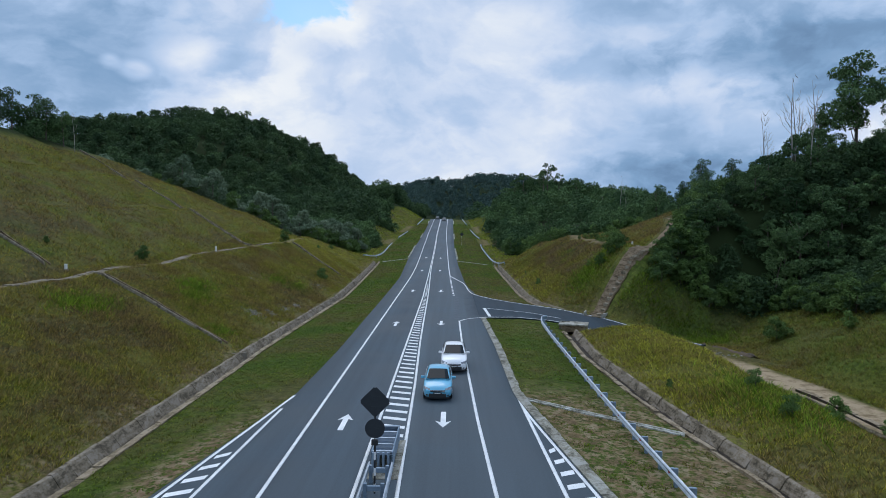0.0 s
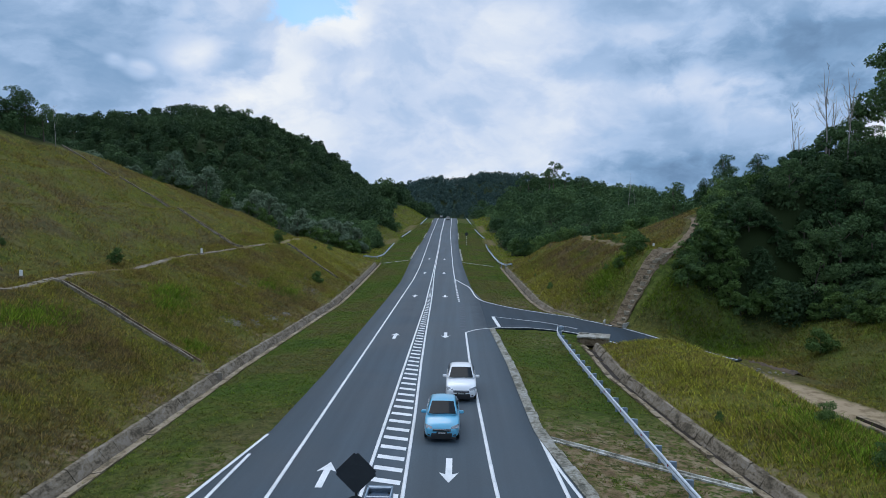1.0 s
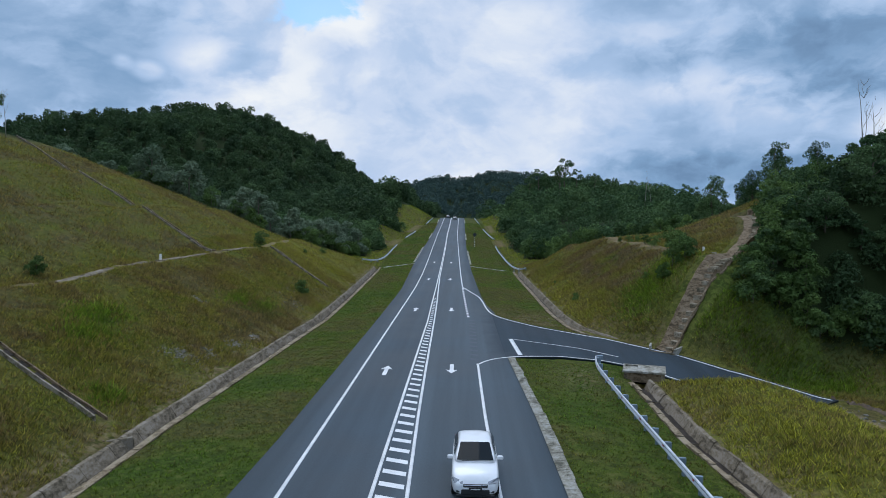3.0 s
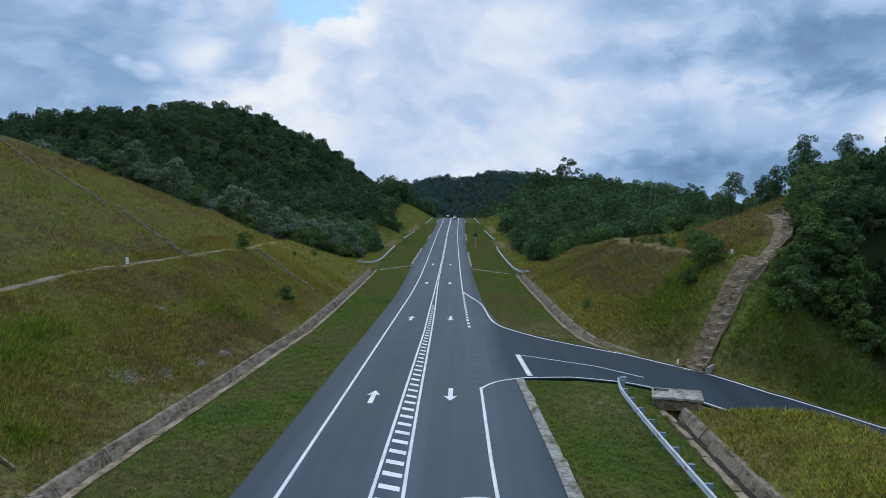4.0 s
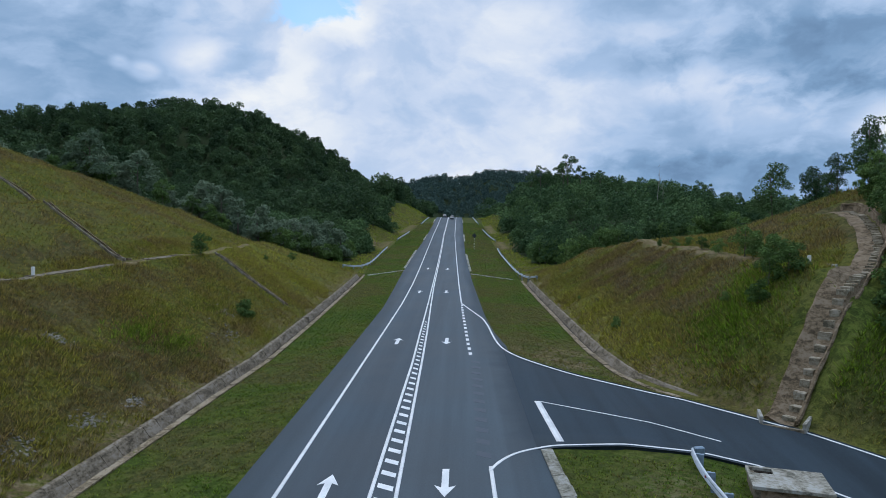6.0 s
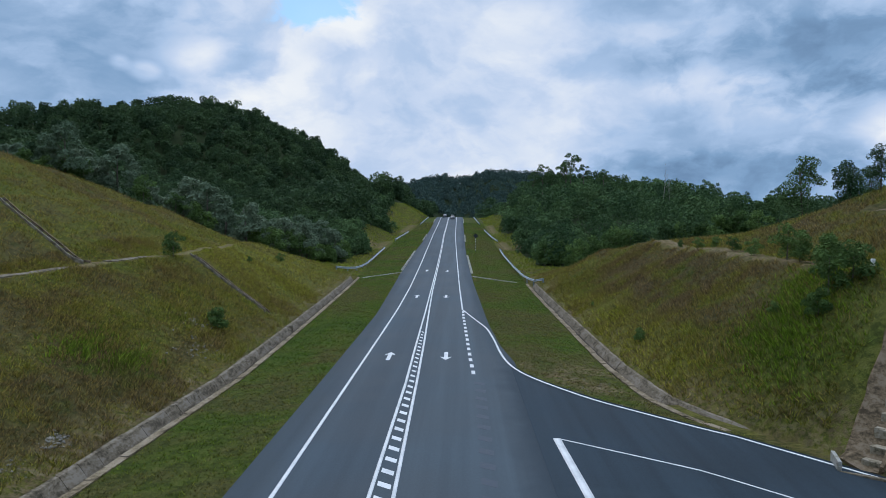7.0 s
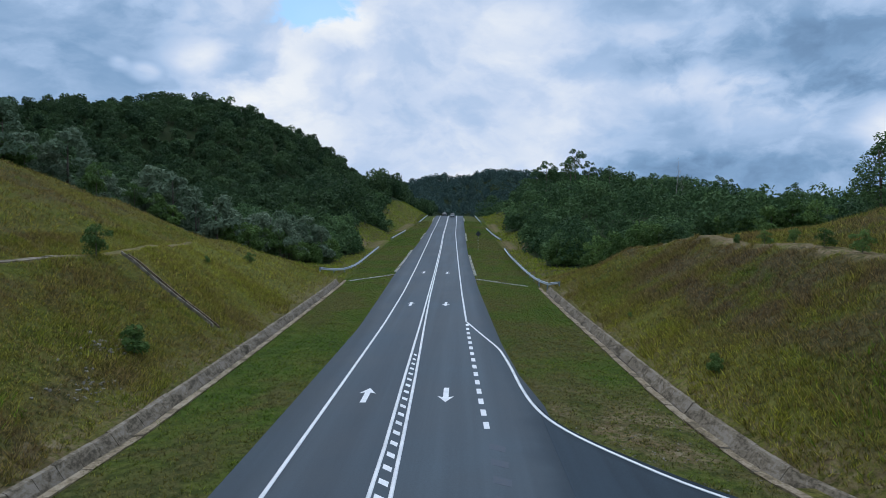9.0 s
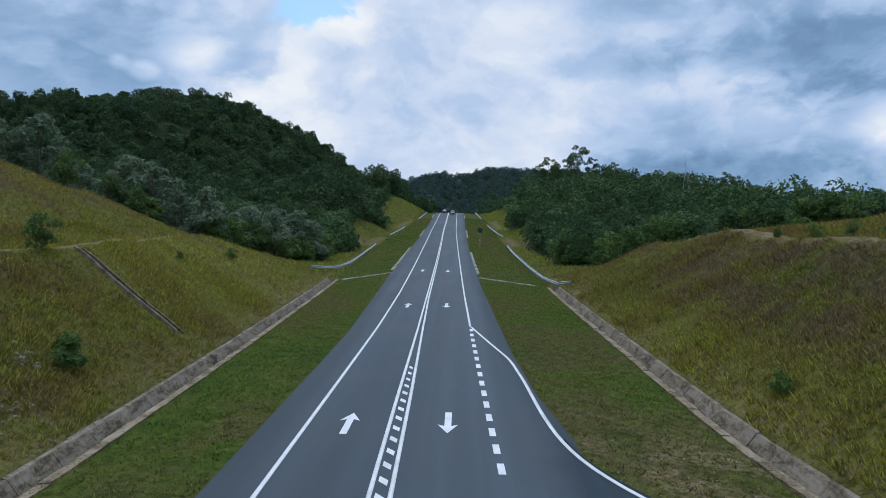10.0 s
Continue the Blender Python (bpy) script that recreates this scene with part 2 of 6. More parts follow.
def mat_ground():
    m, n = material("grassy_ground")
    p = place(n)
    verge = n.add("ShaderNodeAttribute")
    verge.attribute_name = "verge"
    bare = n.add("ShaderNodeAttribute")
    bare.attribute_name = "bare"
    track = n.add("ShaderNodeAttribute")
    track.attribute_name = "track"
    wood = n.add("ShaderNodeAttribute")
    wood.attribute_name = "wood"
    slope = grass_colour(n, p, True)
    short = grass_colour(n, p, False)
    crumb = n.noise(p, 3.2, 6.0, 0.7)
    blade = n.noise(scaled(n, p, 1, 1, 0.4), 11.0, 4.0, 0.7)
    colour = n.mix(verge.outputs["Fac"], slope, short)
    colour = n.mix(n.span(blade, 0.35, 0.65, 0.4, 0.0), colour, (0.05, 0.055, 0.014))
    worn = n.noise(n.vec("ADD", p, (5, 5, 0)), 2.3, 8.0, 0.78, 0.4)
    colour = n.mix(n.span(worn, 0.40, 0.56, 0.70, 0.0), colour, (0.024, 0.034, 0.010))
    colour = n.mix(n.span(worn, 0.54, 0.66, 0.0, 0.75), colour, (0.135, 0.130, 0.045))
    # beneath the trees the ground is painted near-black green, standing in for canopy shade
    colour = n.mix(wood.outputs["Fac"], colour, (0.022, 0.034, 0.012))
    soil = n.ramp(n.noise(p, 1.4, 5.0, 0.65), (0.35, (0.13, 0.085, 0.05)), (0.5, (0.22, 0.15, 0.09)), (0.65, (0.32, 0.25, 0.165)))
    fleck = n.math("MULTIPLY", bare.outputs["Fac"], n.span(crumb, 0.42, 0.56))
    colour = n.mix(fleck, colour, soil)
    pale = n.ramp(n.noise(p, 1.1, 5.0, 0.6), (0.35, (0.20, 0.145, 0.085)), (0.55, (0.38, 0.29, 0.185)))
    colour = n.mix(n.math("MULTIPLY", track.outputs["Fac"], n.span(crumb, 0.25, 0.42)), colour, pale)
    finish(n, colour, 0.95, bump=n.math("ADD", crumb, n.math("MULTIPLY", blade, 0.6)), strength=0.8, distance=0.12, spec=0.05)
    return m


def mat_blades(name, dry):
    m, n = material(name)
    p = place(n)
    own = island(n)
    colour = grass_colour(n, p, dry)
    other = n.math("FRACT", n.math("MULTIPLY", own, 37.0))
    if dry is True:
        # withered blades among the green ones, thicker in some patches
        dead = n.noise(n.vec("ADD", p, (5, 5, 0)), 0.9, 6.0, 0.7, 0.4)
        share = n.span(dead, 0.38, 0.68, 0.06, 0.70)
        colour = n.mix(n.math("MULTIPLY", n.math("LESS_THAN", other, share), 0.75), colour, (0.138, 0.098, 0.060))
    if dry is False:
        dead = n.noise(n.vec("ADD", p, (15, 5, 0)), 0.5, 6.0, 0.7, 0.4)
        share = n.span(dead, 0.40, 0.64, 0.04, 0.6)
        east = n.span(n.add("ShaderNodeSeparateXYZ", Vector=p).outputs[0], -9.0, 4.0, 0.35, 1.0)
        share = n.math("MULTIPLY", share, east)
        colour = n.mix(n.math("MULTIPLY", n.math("LESS_THAN", other, share), 0.8), colour, (0.105, 0.080, 0.042))
        colour = n.vec("MULTIPLY", colour, (0.90, 0.92, 0.86))
    tone = n.ramp(own, (0.0, (0.56, 0.58, 0.46)), (0.45, (1.22, 1.20, 0.95)), (0.8, (2.2, 2.1, 1.6)), (1.0, (3.3, 3.1, 2.3)))
    finish_leaf(n, n.mix(1.0, colour, tone, "MULTIPLY"), 0.8, 0.4)
    return m


def mat_leaf(name, dark, light, gloss=0.75, through=0.25):
    m, n = material(name)
    own = island(n)
    single = n.add("ShaderNodeObjectInfo").outputs["Random"]
    mass = n.add("ShaderNodeAttribute")
    mass.attribute_name = "tone"
    tree = n.math("FRACT", n.math("ADD", single, mass.outputs["Fac"]))
    p = place(n)
    clump = n.noise(p, 0.09, 4.0, 0.6)
    v = n.math("ADD", n.math("MULTIPLY", own, 0.16), n.math("ADD", n.math("MULTIPLY", tree, 0.55), n.math("MULTIPLY", n.span(clump, 0.3, 0.7), 0.33)))
    mid = tuple((a + b) / 2 * 0.92 for a, b in zip(dark, light))
    tuft = n.noise(p, 2.4, 4.0, 0.7)
    colour = n.mix(n.span(tuft, 0.36, 0.56, 0.62, 0.0), n.ramp(v, (0.1, dark), (0.55, mid), (0.95, light)), tuple(c * 0.45 for c in dark))
    finish_leaf(n, colour, gloss, through, bump=tuft)
    return m


def mat_plain(name, colour, rough, metal=0.0, vary=0.25, scale=3.0, bump=0.1, spec=0.5, **more):
    m, n = material(name)
    p = place(n)
    grime = n.noise(p, scale, 5.0, 0.65)
    dull = tuple(c * (1 - vary) for c in colour)
    finish(n, n.ramp(grime, (0.35, dull), (0.6, colour)), n.span(grime, 0.3, 0.7, rough * 0.85, min(rough * 1.2, 1.0)), metal,
           bump=n.noise(p, scale * 12, 3.0), strength=bump, distance=0.004, spec=spec, **more)
    return m


ASPHALT = mat_asphalt("worn_asphalt", (0.040, 0.058, 0.073), 0.0, lane=True)
ASPHALT_NEW = mat_asphalt("dark_asphalt", (0.027, 0.040, 0.051), 40.0, 0.15)
PAINT = mat_paint_line()
PAINT_OLD = mat_plain("blacked_out_marking", (0.060, 0.075, 0.098), 0.7, vary=0.3, scale=5.0)
CONCRETE = mat_concrete("weathered_concrete", (0.265, 0.225, 0.170))
CONCRETE_PALE = mat_concrete("pale_concrete", (0.34, 0.335, 0.30), 9.0)
GROUND = mat_ground()
BLADES_DRY = mat_blades("dry_slope_grass", True)
BLADES_LUSH = mat_blades("lush_grass", None)
BLADES_BANK = mat_blades("green_bank_grass", "bank")
BLADES_GREEN = mat_blades("short_verge_grass", False)
LEAF = mat_leaf("broad_leaves", (0.036, 0.080, 0.033), (0.134, 0.222, 0.080))
LEAF_CLOSE = mat_leaf("roadside_leaves", (0.040, 0.086, 0.036), (0.165, 0.265, 0.098))
LEAF_SHRUB = mat_leaf("shrub_leaves", (0.055, 0.110, 0.030), (0.165, 0.260, 0.070))
LEAF_PALE = mat_leaf("silvery_leaves", (0.100, 0.155, 0.088), (0.228, 0.296, 0.188))
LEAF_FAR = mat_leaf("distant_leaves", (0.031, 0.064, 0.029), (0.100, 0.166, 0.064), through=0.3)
# distance haze is put into this leaf colour: paler, bluer, less contrast
LEAF_HAZED = mat_leaf("hazed_distant_leaves", (0.052, 0.096, 0.088), (0.088, 0.146, 0.116))
BARK = mat_plain("bark", (0.14, 0.115, 0.09), 0.9, vary=0.5, scale=4.0, bump=0.5)
BARK_PALE = mat_plain("bare_pale_wood", (0.38, 0.35, 0.31), 0.85, vary=0.4, scale=4.0, bump=0.4)
STEEL = mat_plain("galvanised_steel", (0.52, 0.57, 0.62), 0.45, 0.75, vary=0.25, scale=2.5)
STEEL_BLUE = mat_plain("blue_grey_steel", (0.26, 0.34, 0.42), 0.5, 0.4, vary=0.3, scale=3.0)
DARK_STEEL = mat_plain("dull_sign_back", (0.035, 0.042, 0.048), 0.55, 0.3, vary=0.25, scale=4.0)
ROCK = mat_plain("grey_rock", (0.29, 0.265, 0.22), 0.9, vary=0.6, scale=1.5, bump=0.6)

# ---- helpers for things ----


def mesh_of(name, verts, faces, mat, smooth=False):
    me = bpy.data.meshes.new(name)
    verts = np.asarray(verts, dtype=np.float32)
    faces = np.asarray(faces, dtype=np.int32)
    k = faces.shape[1]
    me.vertices.add(len(verts))
    me.vertices.foreach_set("co", verts.ravel())
    me.loops.add(faces.size)
    me.loops.foreach_set("vertex_index", faces.ravel())
    me.polygons.add(len(faces))
    me.polygons.foreach_set("loop_start", np.arange(0, faces.size, k, dtype=np.int32))
    if smooth:
        me.polygons.foreach_set("use_smooth", np.ones(len(faces), dtype=bool))
    me.update(calc_edges=True)
    me.validate()
    me.materials.append(mat)
    return me


def part(name, bm, mat, parent=None, label="", smooth=False):
    me = bpy.data.meshes.new(name)
    bm.to_mesh(me)
    bm.free()
    me.materials.append(mat)
    if smooth:
        me.polygons.foreach_set("use_smooth", np.ones(len(me.polygons), dtype=bool))
    ob = new(name, me)
    ob.parent = parent
    if label:
        tagged(ob, label)
    return ob


def part_mesh(name, me, parent=None, label=""):
    ob = new(name, me)
    ob.parent = parent
    if label:
        tagged(ob, label)
    return ob


def empty(name, m, label, category, group="", kind=""):
    ob = new(name)
    ob.empty_display_size = 0.2
    ob.matrix_basis = m
    return tagged(ob, label, category, group, kind)


def box(bm, x0, x1, y0, y1, z0, z1, bevel=0.0):
    vs = [bm.verts.new((x, y, z)) for z in (z0, z1) for y in (y0, y1) for x in (x0, x1)]
    fs = [bm.faces.new([vs[i] for i in q]) for q in ((0, 2, 3, 1), (4, 5, 7, 6), (0, 1, 5, 4), (2, 6, 7, 3), (0, 4, 6, 2), (1, 3, 7, 5))]
    if bevel:
        edges = list({e for f in fs for e in f.edges})
        bmesh.ops.bevel(bm, geom=edges, offset=bevel, segments=1, affect="EDGES")
    return bm


def box_bm(x0, x1, y0, y1, z0, z1, bevel=0.0):
    return box(bmesh.new(), x0, x1, y0, y1, z0, z1, bevel)


def tube(bm, pts, radii, sides=7):
    """A tapered round limb along points."""
    rings = []
    for i, (p, r) in enumerate(zip(pts, radii)):
        p = Vector(p)
        d = (Vector(pts[min(i + 1, len(pts) - 1)]) - Vector(pts[max(i - 1, 0)])).normalized()
        side = d.orthogonal().normalized()
        up = d.cross(side)
        rings.append([bm.verts.new(p + (side * math.cos(a) + up * math.sin(a)) * r) for a in (2 * math.pi * k / sides for k in range(sides))])
    for a, b in zip(rings, rings[1:]):
        # rings may be turned against one another: join nearest starts
        k0 = min(range(sides), key=lambda k: (b[k].co - a[0].co).length)
        for k in range(sides):
            bm.faces.new((a[k], a[(k + 1) % sides], b[(k + 1 + k0) % sides], b[(k + k0) % sides]))
    bm.faces.new(list(reversed(rings[0])))
    bm.faces.new(rings[-1])
    return bm


def smooth01(v, a, b):
    t = np.clip((np.asarray(v, dtype=float) - a) / (b - a), 0, 1)
    return t * t * (3 - 2 * t)


def along(v, xs, ys):
    return np.interp(v, xs, ys)


def ripple(x, y, size, seed=0.0):
    """Cheap smooth variation between about -1 and 1."""
    a, b = x / size + seed, y / size - seed * 1.7
    return (np.sin(a * 2.1 + 1.3 * np.sin(b * 1.7 + seed)) + np.sin(b * 2.6 + 1.1 * np.sin(a * 1.3 - seed)) + np.sin((a + b) * 1.9 + seed * 3)) / 3


# ---- the lie of the land ----


def road_z(y):
    y = np.asarray(y, dtype=float)
    rise = 1.44e-4 * np.clip(y - 100, 0, 235) ** 2
    past = np.clip(y - 335, 0, 75)
    return rise + 0.062 * past - 0.00105 * past ** 2 - np.clip(y - 410, 0, 60) * 0.0955


def left_line(y):
    return along(y, (-60, 27, 120, 140, 203, 261, 361, 520), (-6.1, -6.2, -6.35, -6.6, -7.9, -8.8, -9.2, -9.6))


def right_line(y):
    return along(y, (-60, 20, 27, 37, 58, 71, 92, 120, 140, 203, 261, 361, 520), (5.2, 2.9, 2.6, 2.2, 1.65, 1.5, 1.0, 0.3, -0.1, -1.1, -2.0, -2.5, -2.9))


def left_pave(y):
    return along(y, (-60, 15, 26.7, 41.3, 54, 90, 117, 158, 203, 361, 520), (-16, -11.8, -10.15, -8.15, -7.9, -7.95, -8.1, -9.5, -10.3, -11.2, -11.6))


def right_pave(y):
    return along(y, (-60, 15, 27.6, 42.2, 58, 72, 96, 102, 111, 146, 203, 361, 520), (14, 9.2, 7.0, 4.95, 4.7, 4.2, 3.75, 3.1, 2.65, 1.8, 1.0, 0.2, -0.3))


def left_drain(y):
    """Inner lip of the drain at the foot of the slope."""
    return along(y, (-60, 32, 56, 92, 104, 115, 134, 154, 162, 230, 300, 361), (-14.2, -14.2, -14.35, -13.5, -13.9, -14.3, -15.0, -15.7, -16.6, -18.5, -17.0, -15.5))


def right_drain(y):
    return along(y, (-60, 29, 40, 56, 69, 75, 80.5, 84, 88.5, 96, 113, 150, 230, 361), (17, 14.0, 12.5, 11.3, 11.6, 14.5, 15.4, 12.9, 10.9, 10.25, 10.1, 9.7, 9.0, 8.0))


# line of the lower bench on the left cut
BENCH_Y = (-60, 40, 62, 79, 92, 103, 115, 128, 142, 152, 180)
BENCH_X = (-31, -30, -29.0, -28.6, -29.2, -27.6, -26.0, -26.6, -29.5, -31, -31)


SIDE = [(1.0, 82, 0.0), (6.0, 80.0, 0.0), (10.0, 77.5, 0.0), (14.5, 74.6, -0.4), (18.5, 71.5, -1.1), (22.5, 67.6, -1.8), (26.0, 61.5, -2.3), (28.4, 53.0, -2.5), (29.6, 42.0, -2.6), (30.0, 20.0, -2.7), (31.0, -40.0, -3.0)]


CASCADE = [(16.9, 79.0), (18.9, 80.6), (20.6, 82.0), (22.2, 83.4), (24.4, 85.4), (27.3, 89.2), (29.8, 94.0), (32.0, 99.4), (33.2, 103.2), (33.4, 106.0)]


def side_near(x, y):
    """Distance from the side road's middle, and its height there."""
    best = np.full(np.shape(x), 1e9)
    zz = np.zeros(np.shape(x))
    for (ax, ay, az), (bx, by, bz) in zip(SIDE, SIDE[1:]):
        dx, dy = bx - ax, by - ay
        t = np.clip(((x - ax) * dx + (y - ay) * dy) / (dx * dx + dy * dy), 0, 1)
        d = np.hypot(x - ax - t * dx, y - ay - t * dy)
        zz = np.where(d < best, az + t * (bz - az), zz)
        best = np.minimum(best, d)
    return best, zz


def land(x, y):
    """Height of the ground at x, y (arrays)."""
    x, y = np.asarray(x, dtype=float), np.asarray(y, dtype=float)
    zr = road_z(y)
    lp, rp, ld, rd = left_pave(y), right_pave(y), left_drain(y), right_drain(y)
    rough = 0.10 * ripple(x, y, 1.7) + 0.22 * ripple(x, y, 6.0, 2.0)
    # verges fall gently to the drains
    z = zr - 0.06
    z = np.where(x < lp, zr - 0.06 - 0.34 * np.clip((lp - x) / (lp - ld), 0, 1), z)
    z = np.where(x > rp, zr - 0.06 - 0.40 * np.clip((x - rp) / (rd - rp), 0, 1), z)
    # left cut: lower slope, bench, upper slope, crest
    toe = ld - 1.10
    bench = along(y, BENCH_Y, BENCH_X)
    bench_z = along(y, (-60, 40, 62, 92, 115, 150), (5.4, 5.4, 5.4, 5.75, 6.1, 5.8))
    bw = 2.3
    low = bench_z * np.clip((toe - x) / (toe - bench), 0, 1)
    # a second and a third bench, each about five metres higher
    grade = along(y, (0, 60, 92, 103, 115, 130, 150), (0.50, 0.53, 0.51, 0.47, 0.44, 0.45, 0.50))
    out = np.clip(bench - bw - x, 0, None)
    run = (11.2 - bench_z) / grade
    steep = along(y, (0, 60, 92, 115, 150), (0.56, 0.58, 0.56, 0.50, 0.50))
    out2 = np.clip(out - run - 1.8, 0, None)
    cut = low + np.minimum(out, run) * grade + np.minimum(out2, 9.6) * steep + np.clip(out2 - 11.0, 0, None) * steep
    top = along(y, (-60, 40, 100, 125, 150), (30.5, 28.5, 24.8, 21.4, 14.8))
    cut = np.where(cut > top - 2, top - 2 + 2 * np.tanh((cut - top + 2) / 2) + np.clip(cut - top, 0, 40) * 0.06, cut)
    hold = along(y, (110, 130, 150, 156, 164, 178, 200), (1.0, 1.0, 0.95, 0.84, 0.50, 0.12, 0.0))
    cut = cut * hold
    # wooded hill behind the left cut
    far = smooth01(y, 150, 600)
    hill = (82 * smooth01(-x, 34 - 16 * far, 208 - 28 * far) * (0.10 + 0.90 * far) * (1 - 0.22 * smooth01(-x, 220, 420))) * (1 + 0.10 * ripple(x, y, 60.0, 1.0))
    hill = hill * (1 - 0.72 * smooth01(y, 680, 1000)) * smooth01(y, 130, 190)
    bank = np.clip(toe - 2 - x, 0, None) * 0.55
    bank = np.minimum(bank, along(y, (222, 255, 290, 312, 345, 400, 480), (0, 6.5, 5.0, 2.5, 9, 13, 9)))
    bank = np.maximum(bank, np.clip(-15.5 - x, 0, 16) * 0.62 * smooth01(y, 318, 352))
    left = np.maximum.reduce([cut, hill - 1.0 * (y > 0), bank])
    z = np.where(x < toe, zr * (1 - smooth01(toe - x, 0, 60)) - 0.35 + left + rough * smooth01(toe - x, 0.3, 4), z)
    # right cut beyond the side road
    rt = rd + 1.05
    rb = along(y, (80, 95, 130, 140, 155), (21.5, 21.7, 21.9, 18.2, 17.5))
    rbz = along(y, (80, 95, 130, 139, 155), (7.2, 7.3, 7.2, 5.7, 4.4))
    rlow = rbz * np.clip((x - rt) / (rb - rt), 0, 1)
    rup = np.clip(x - rb - 2.6, 0, 13.5) * along(y, (84, 96, 104, 114, 119, 124, 132), (0.46, 0.45, 0.45, 0.42, 0.31, 0.17, 0.10)) + np.clip(x - rb - 16.1, 0, 60) * along(y, (84, 104, 116, 130), (0.30, 0.26, 0.02, -0.12))
    rcut = (rlow + rup) * along(y, (125, 139, 148, 160, 185), (1.0, 1.0, 0.78, 0.30, 0.08))
    ridge = 26 * np.exp(-((x - 80) / 62) ** 2 - ((y - 560) / 210) ** 2) * smooth01(x, 8, 60) + 4.5 * smooth01(x, 12, 60) * smooth01(y, 160, 300) * (1 - smooth01(y, 600, 900))
    ridge = ridge + 1.5 * smooth01(x, 150, 420) * smooth01(y, 150, 500)
    rbank = np.minimum(np.clip(x - rt - 2, 0, None) * 0.55, along(y, (205, 225, 250, 270, 300, 330, 380, 480), (0, 4.5, 3.5, 1.5, 5.0, 4.0, 11, 6)))
    rcut = np.maximum.reduce([rcut, ridge, rbank])
    # low ground with the track, and the wooded rise beyond it
    mound = 1.0 * smooth01(x, rt - 0.2, rt + 4.2) * (1 - smooth01(x, 19.2, 24.6)) - 2.2 * smooth01(x, 19.2, 24.6)
    mound = mound + 0.5 * np.exp(-((x - 18.5) / 2.6) ** 2 - ((y - 64) / 3.6) ** 2)
    rise = np.clip(x - 30.3, 0, None) * 0.44
    rise = np.where(rise > 12, 12 + (rise - 12) * 0.35, rise)
    lowland = mound + rise
    blend = smooth01(y - 0.25 * (x - 20), 75, 84)
    right = lowland * (1 - blend) + rcut * blend
    z = np.where(x > rt, zr * (1 - smooth01(x - rt, 0, 60)) - 0.35 + right + rough * smooth01(x - rt, 0.3, 4), z)
    # bed of the side road and the track
    trench = np.zeros(np.shape(x))
    d, sz = side_near(x, y)
    w = (1 - smooth01(d, 4.0, 7.0)) * (x > right_pave(y) - 3) * (1 - smooth01(y, 93, 97))
    z = z * (1 - w) + np.minimum(z, sz - 0.10) * w * (d > 4.6) + (sz - 0.10) * w * (d <= 4.6)
    # trench of the cascade drain
    for (ax, ay), (bx, by) in zip(CASCADE, CASCADE[1:]):
        dx, dy = bx - ax, by - ay
        t = np.clip(((x - ax) * dx + (y - ay) * dy) / (dx * dx + dy * dy), 0, 1)
        trench = np.maximum(trench, 1 - smooth01(np.hypot(x - ax - t * dx, y - ay - t * dy), 0.55, 1.10))
    z = z - 0.50 * trench
    # distant hills
    z = z + 63 * np.exp(-((x - 60) / 225) ** 2 - ((y - 1150) / 210) ** 2) + 40 * np.exp(-((x - 420) / 300) ** 2 - ((y - 1500) / 300) ** 2) + 18 * np.exp(-((x + 520) / 200) ** 2 - ((y - 1250) / 300) ** 2)
    # under the carriageway the bed is a little lower than the asphalt
    on = (x > lp + 0.25) & (x < rp - 0.25) & (y < 480)
    z = np.where(on, zr - 0.22, z)
    # channels for the drains
    for lip, sgn in ((ld, -1), (rd, 1)):
        o = (x - lip) * sgn
        dry = (y < 158) & ~((sgn > 0) & (y > 71) & (y < 88))
        z = np.where((o > 0.0) & (o < 1.05) & dry, zr - 1.15, z)
    return z


# ---- ground: one sheet to the horizon ----
def spread(a, b, count, power=1.0):
    return a + (b - a) * np.linspace(0, 1, count, endpoint=False) ** power


rows = np.concatenate([spread(-70, -10, 10), spread(-10, 16, 13), spread(16, 172, 165), spread(172, 420, 90), spread(420, 1000, 50), spread(1000, 1800, 26), spread(1800, 4200, 14), [4200]])


def ground_columns(y):
    ld, rd, lp, rp = float(left_drain(y)), float(right_drain(y)), float(left_pave(y)), float(right_pave(y))
    return np.concatenate([
        spread(-2600, -420, 14), spread(-420, -120, 26), spread(-120, ld - 22, 40), spread(ld - 22, ld - 1.11, 42), [ld - 1.11, ld - 1.04, ld - 0.8, ld - 0.3, ld - 0.02, ld + 0.02],
        spread(ld + 0.1, lp, 14), [lp, lp + 0.24, lp + 0.27], spread(lp + 1, rp - 0.3, 6), [rp - 0.27, rp - 0.24], spread(rp, rd - 0.1, 16),
        [rd - 0.02, rd + 0.02, rd + 0.3, rd + 0.8, rd + 1.04, rd + 1.11], spread(rd + 1.4, rd + 28, 56), spread(rd + 28, 120, 34), spread(120, 420, 24), spread(420, 2600, 14), [2600]])


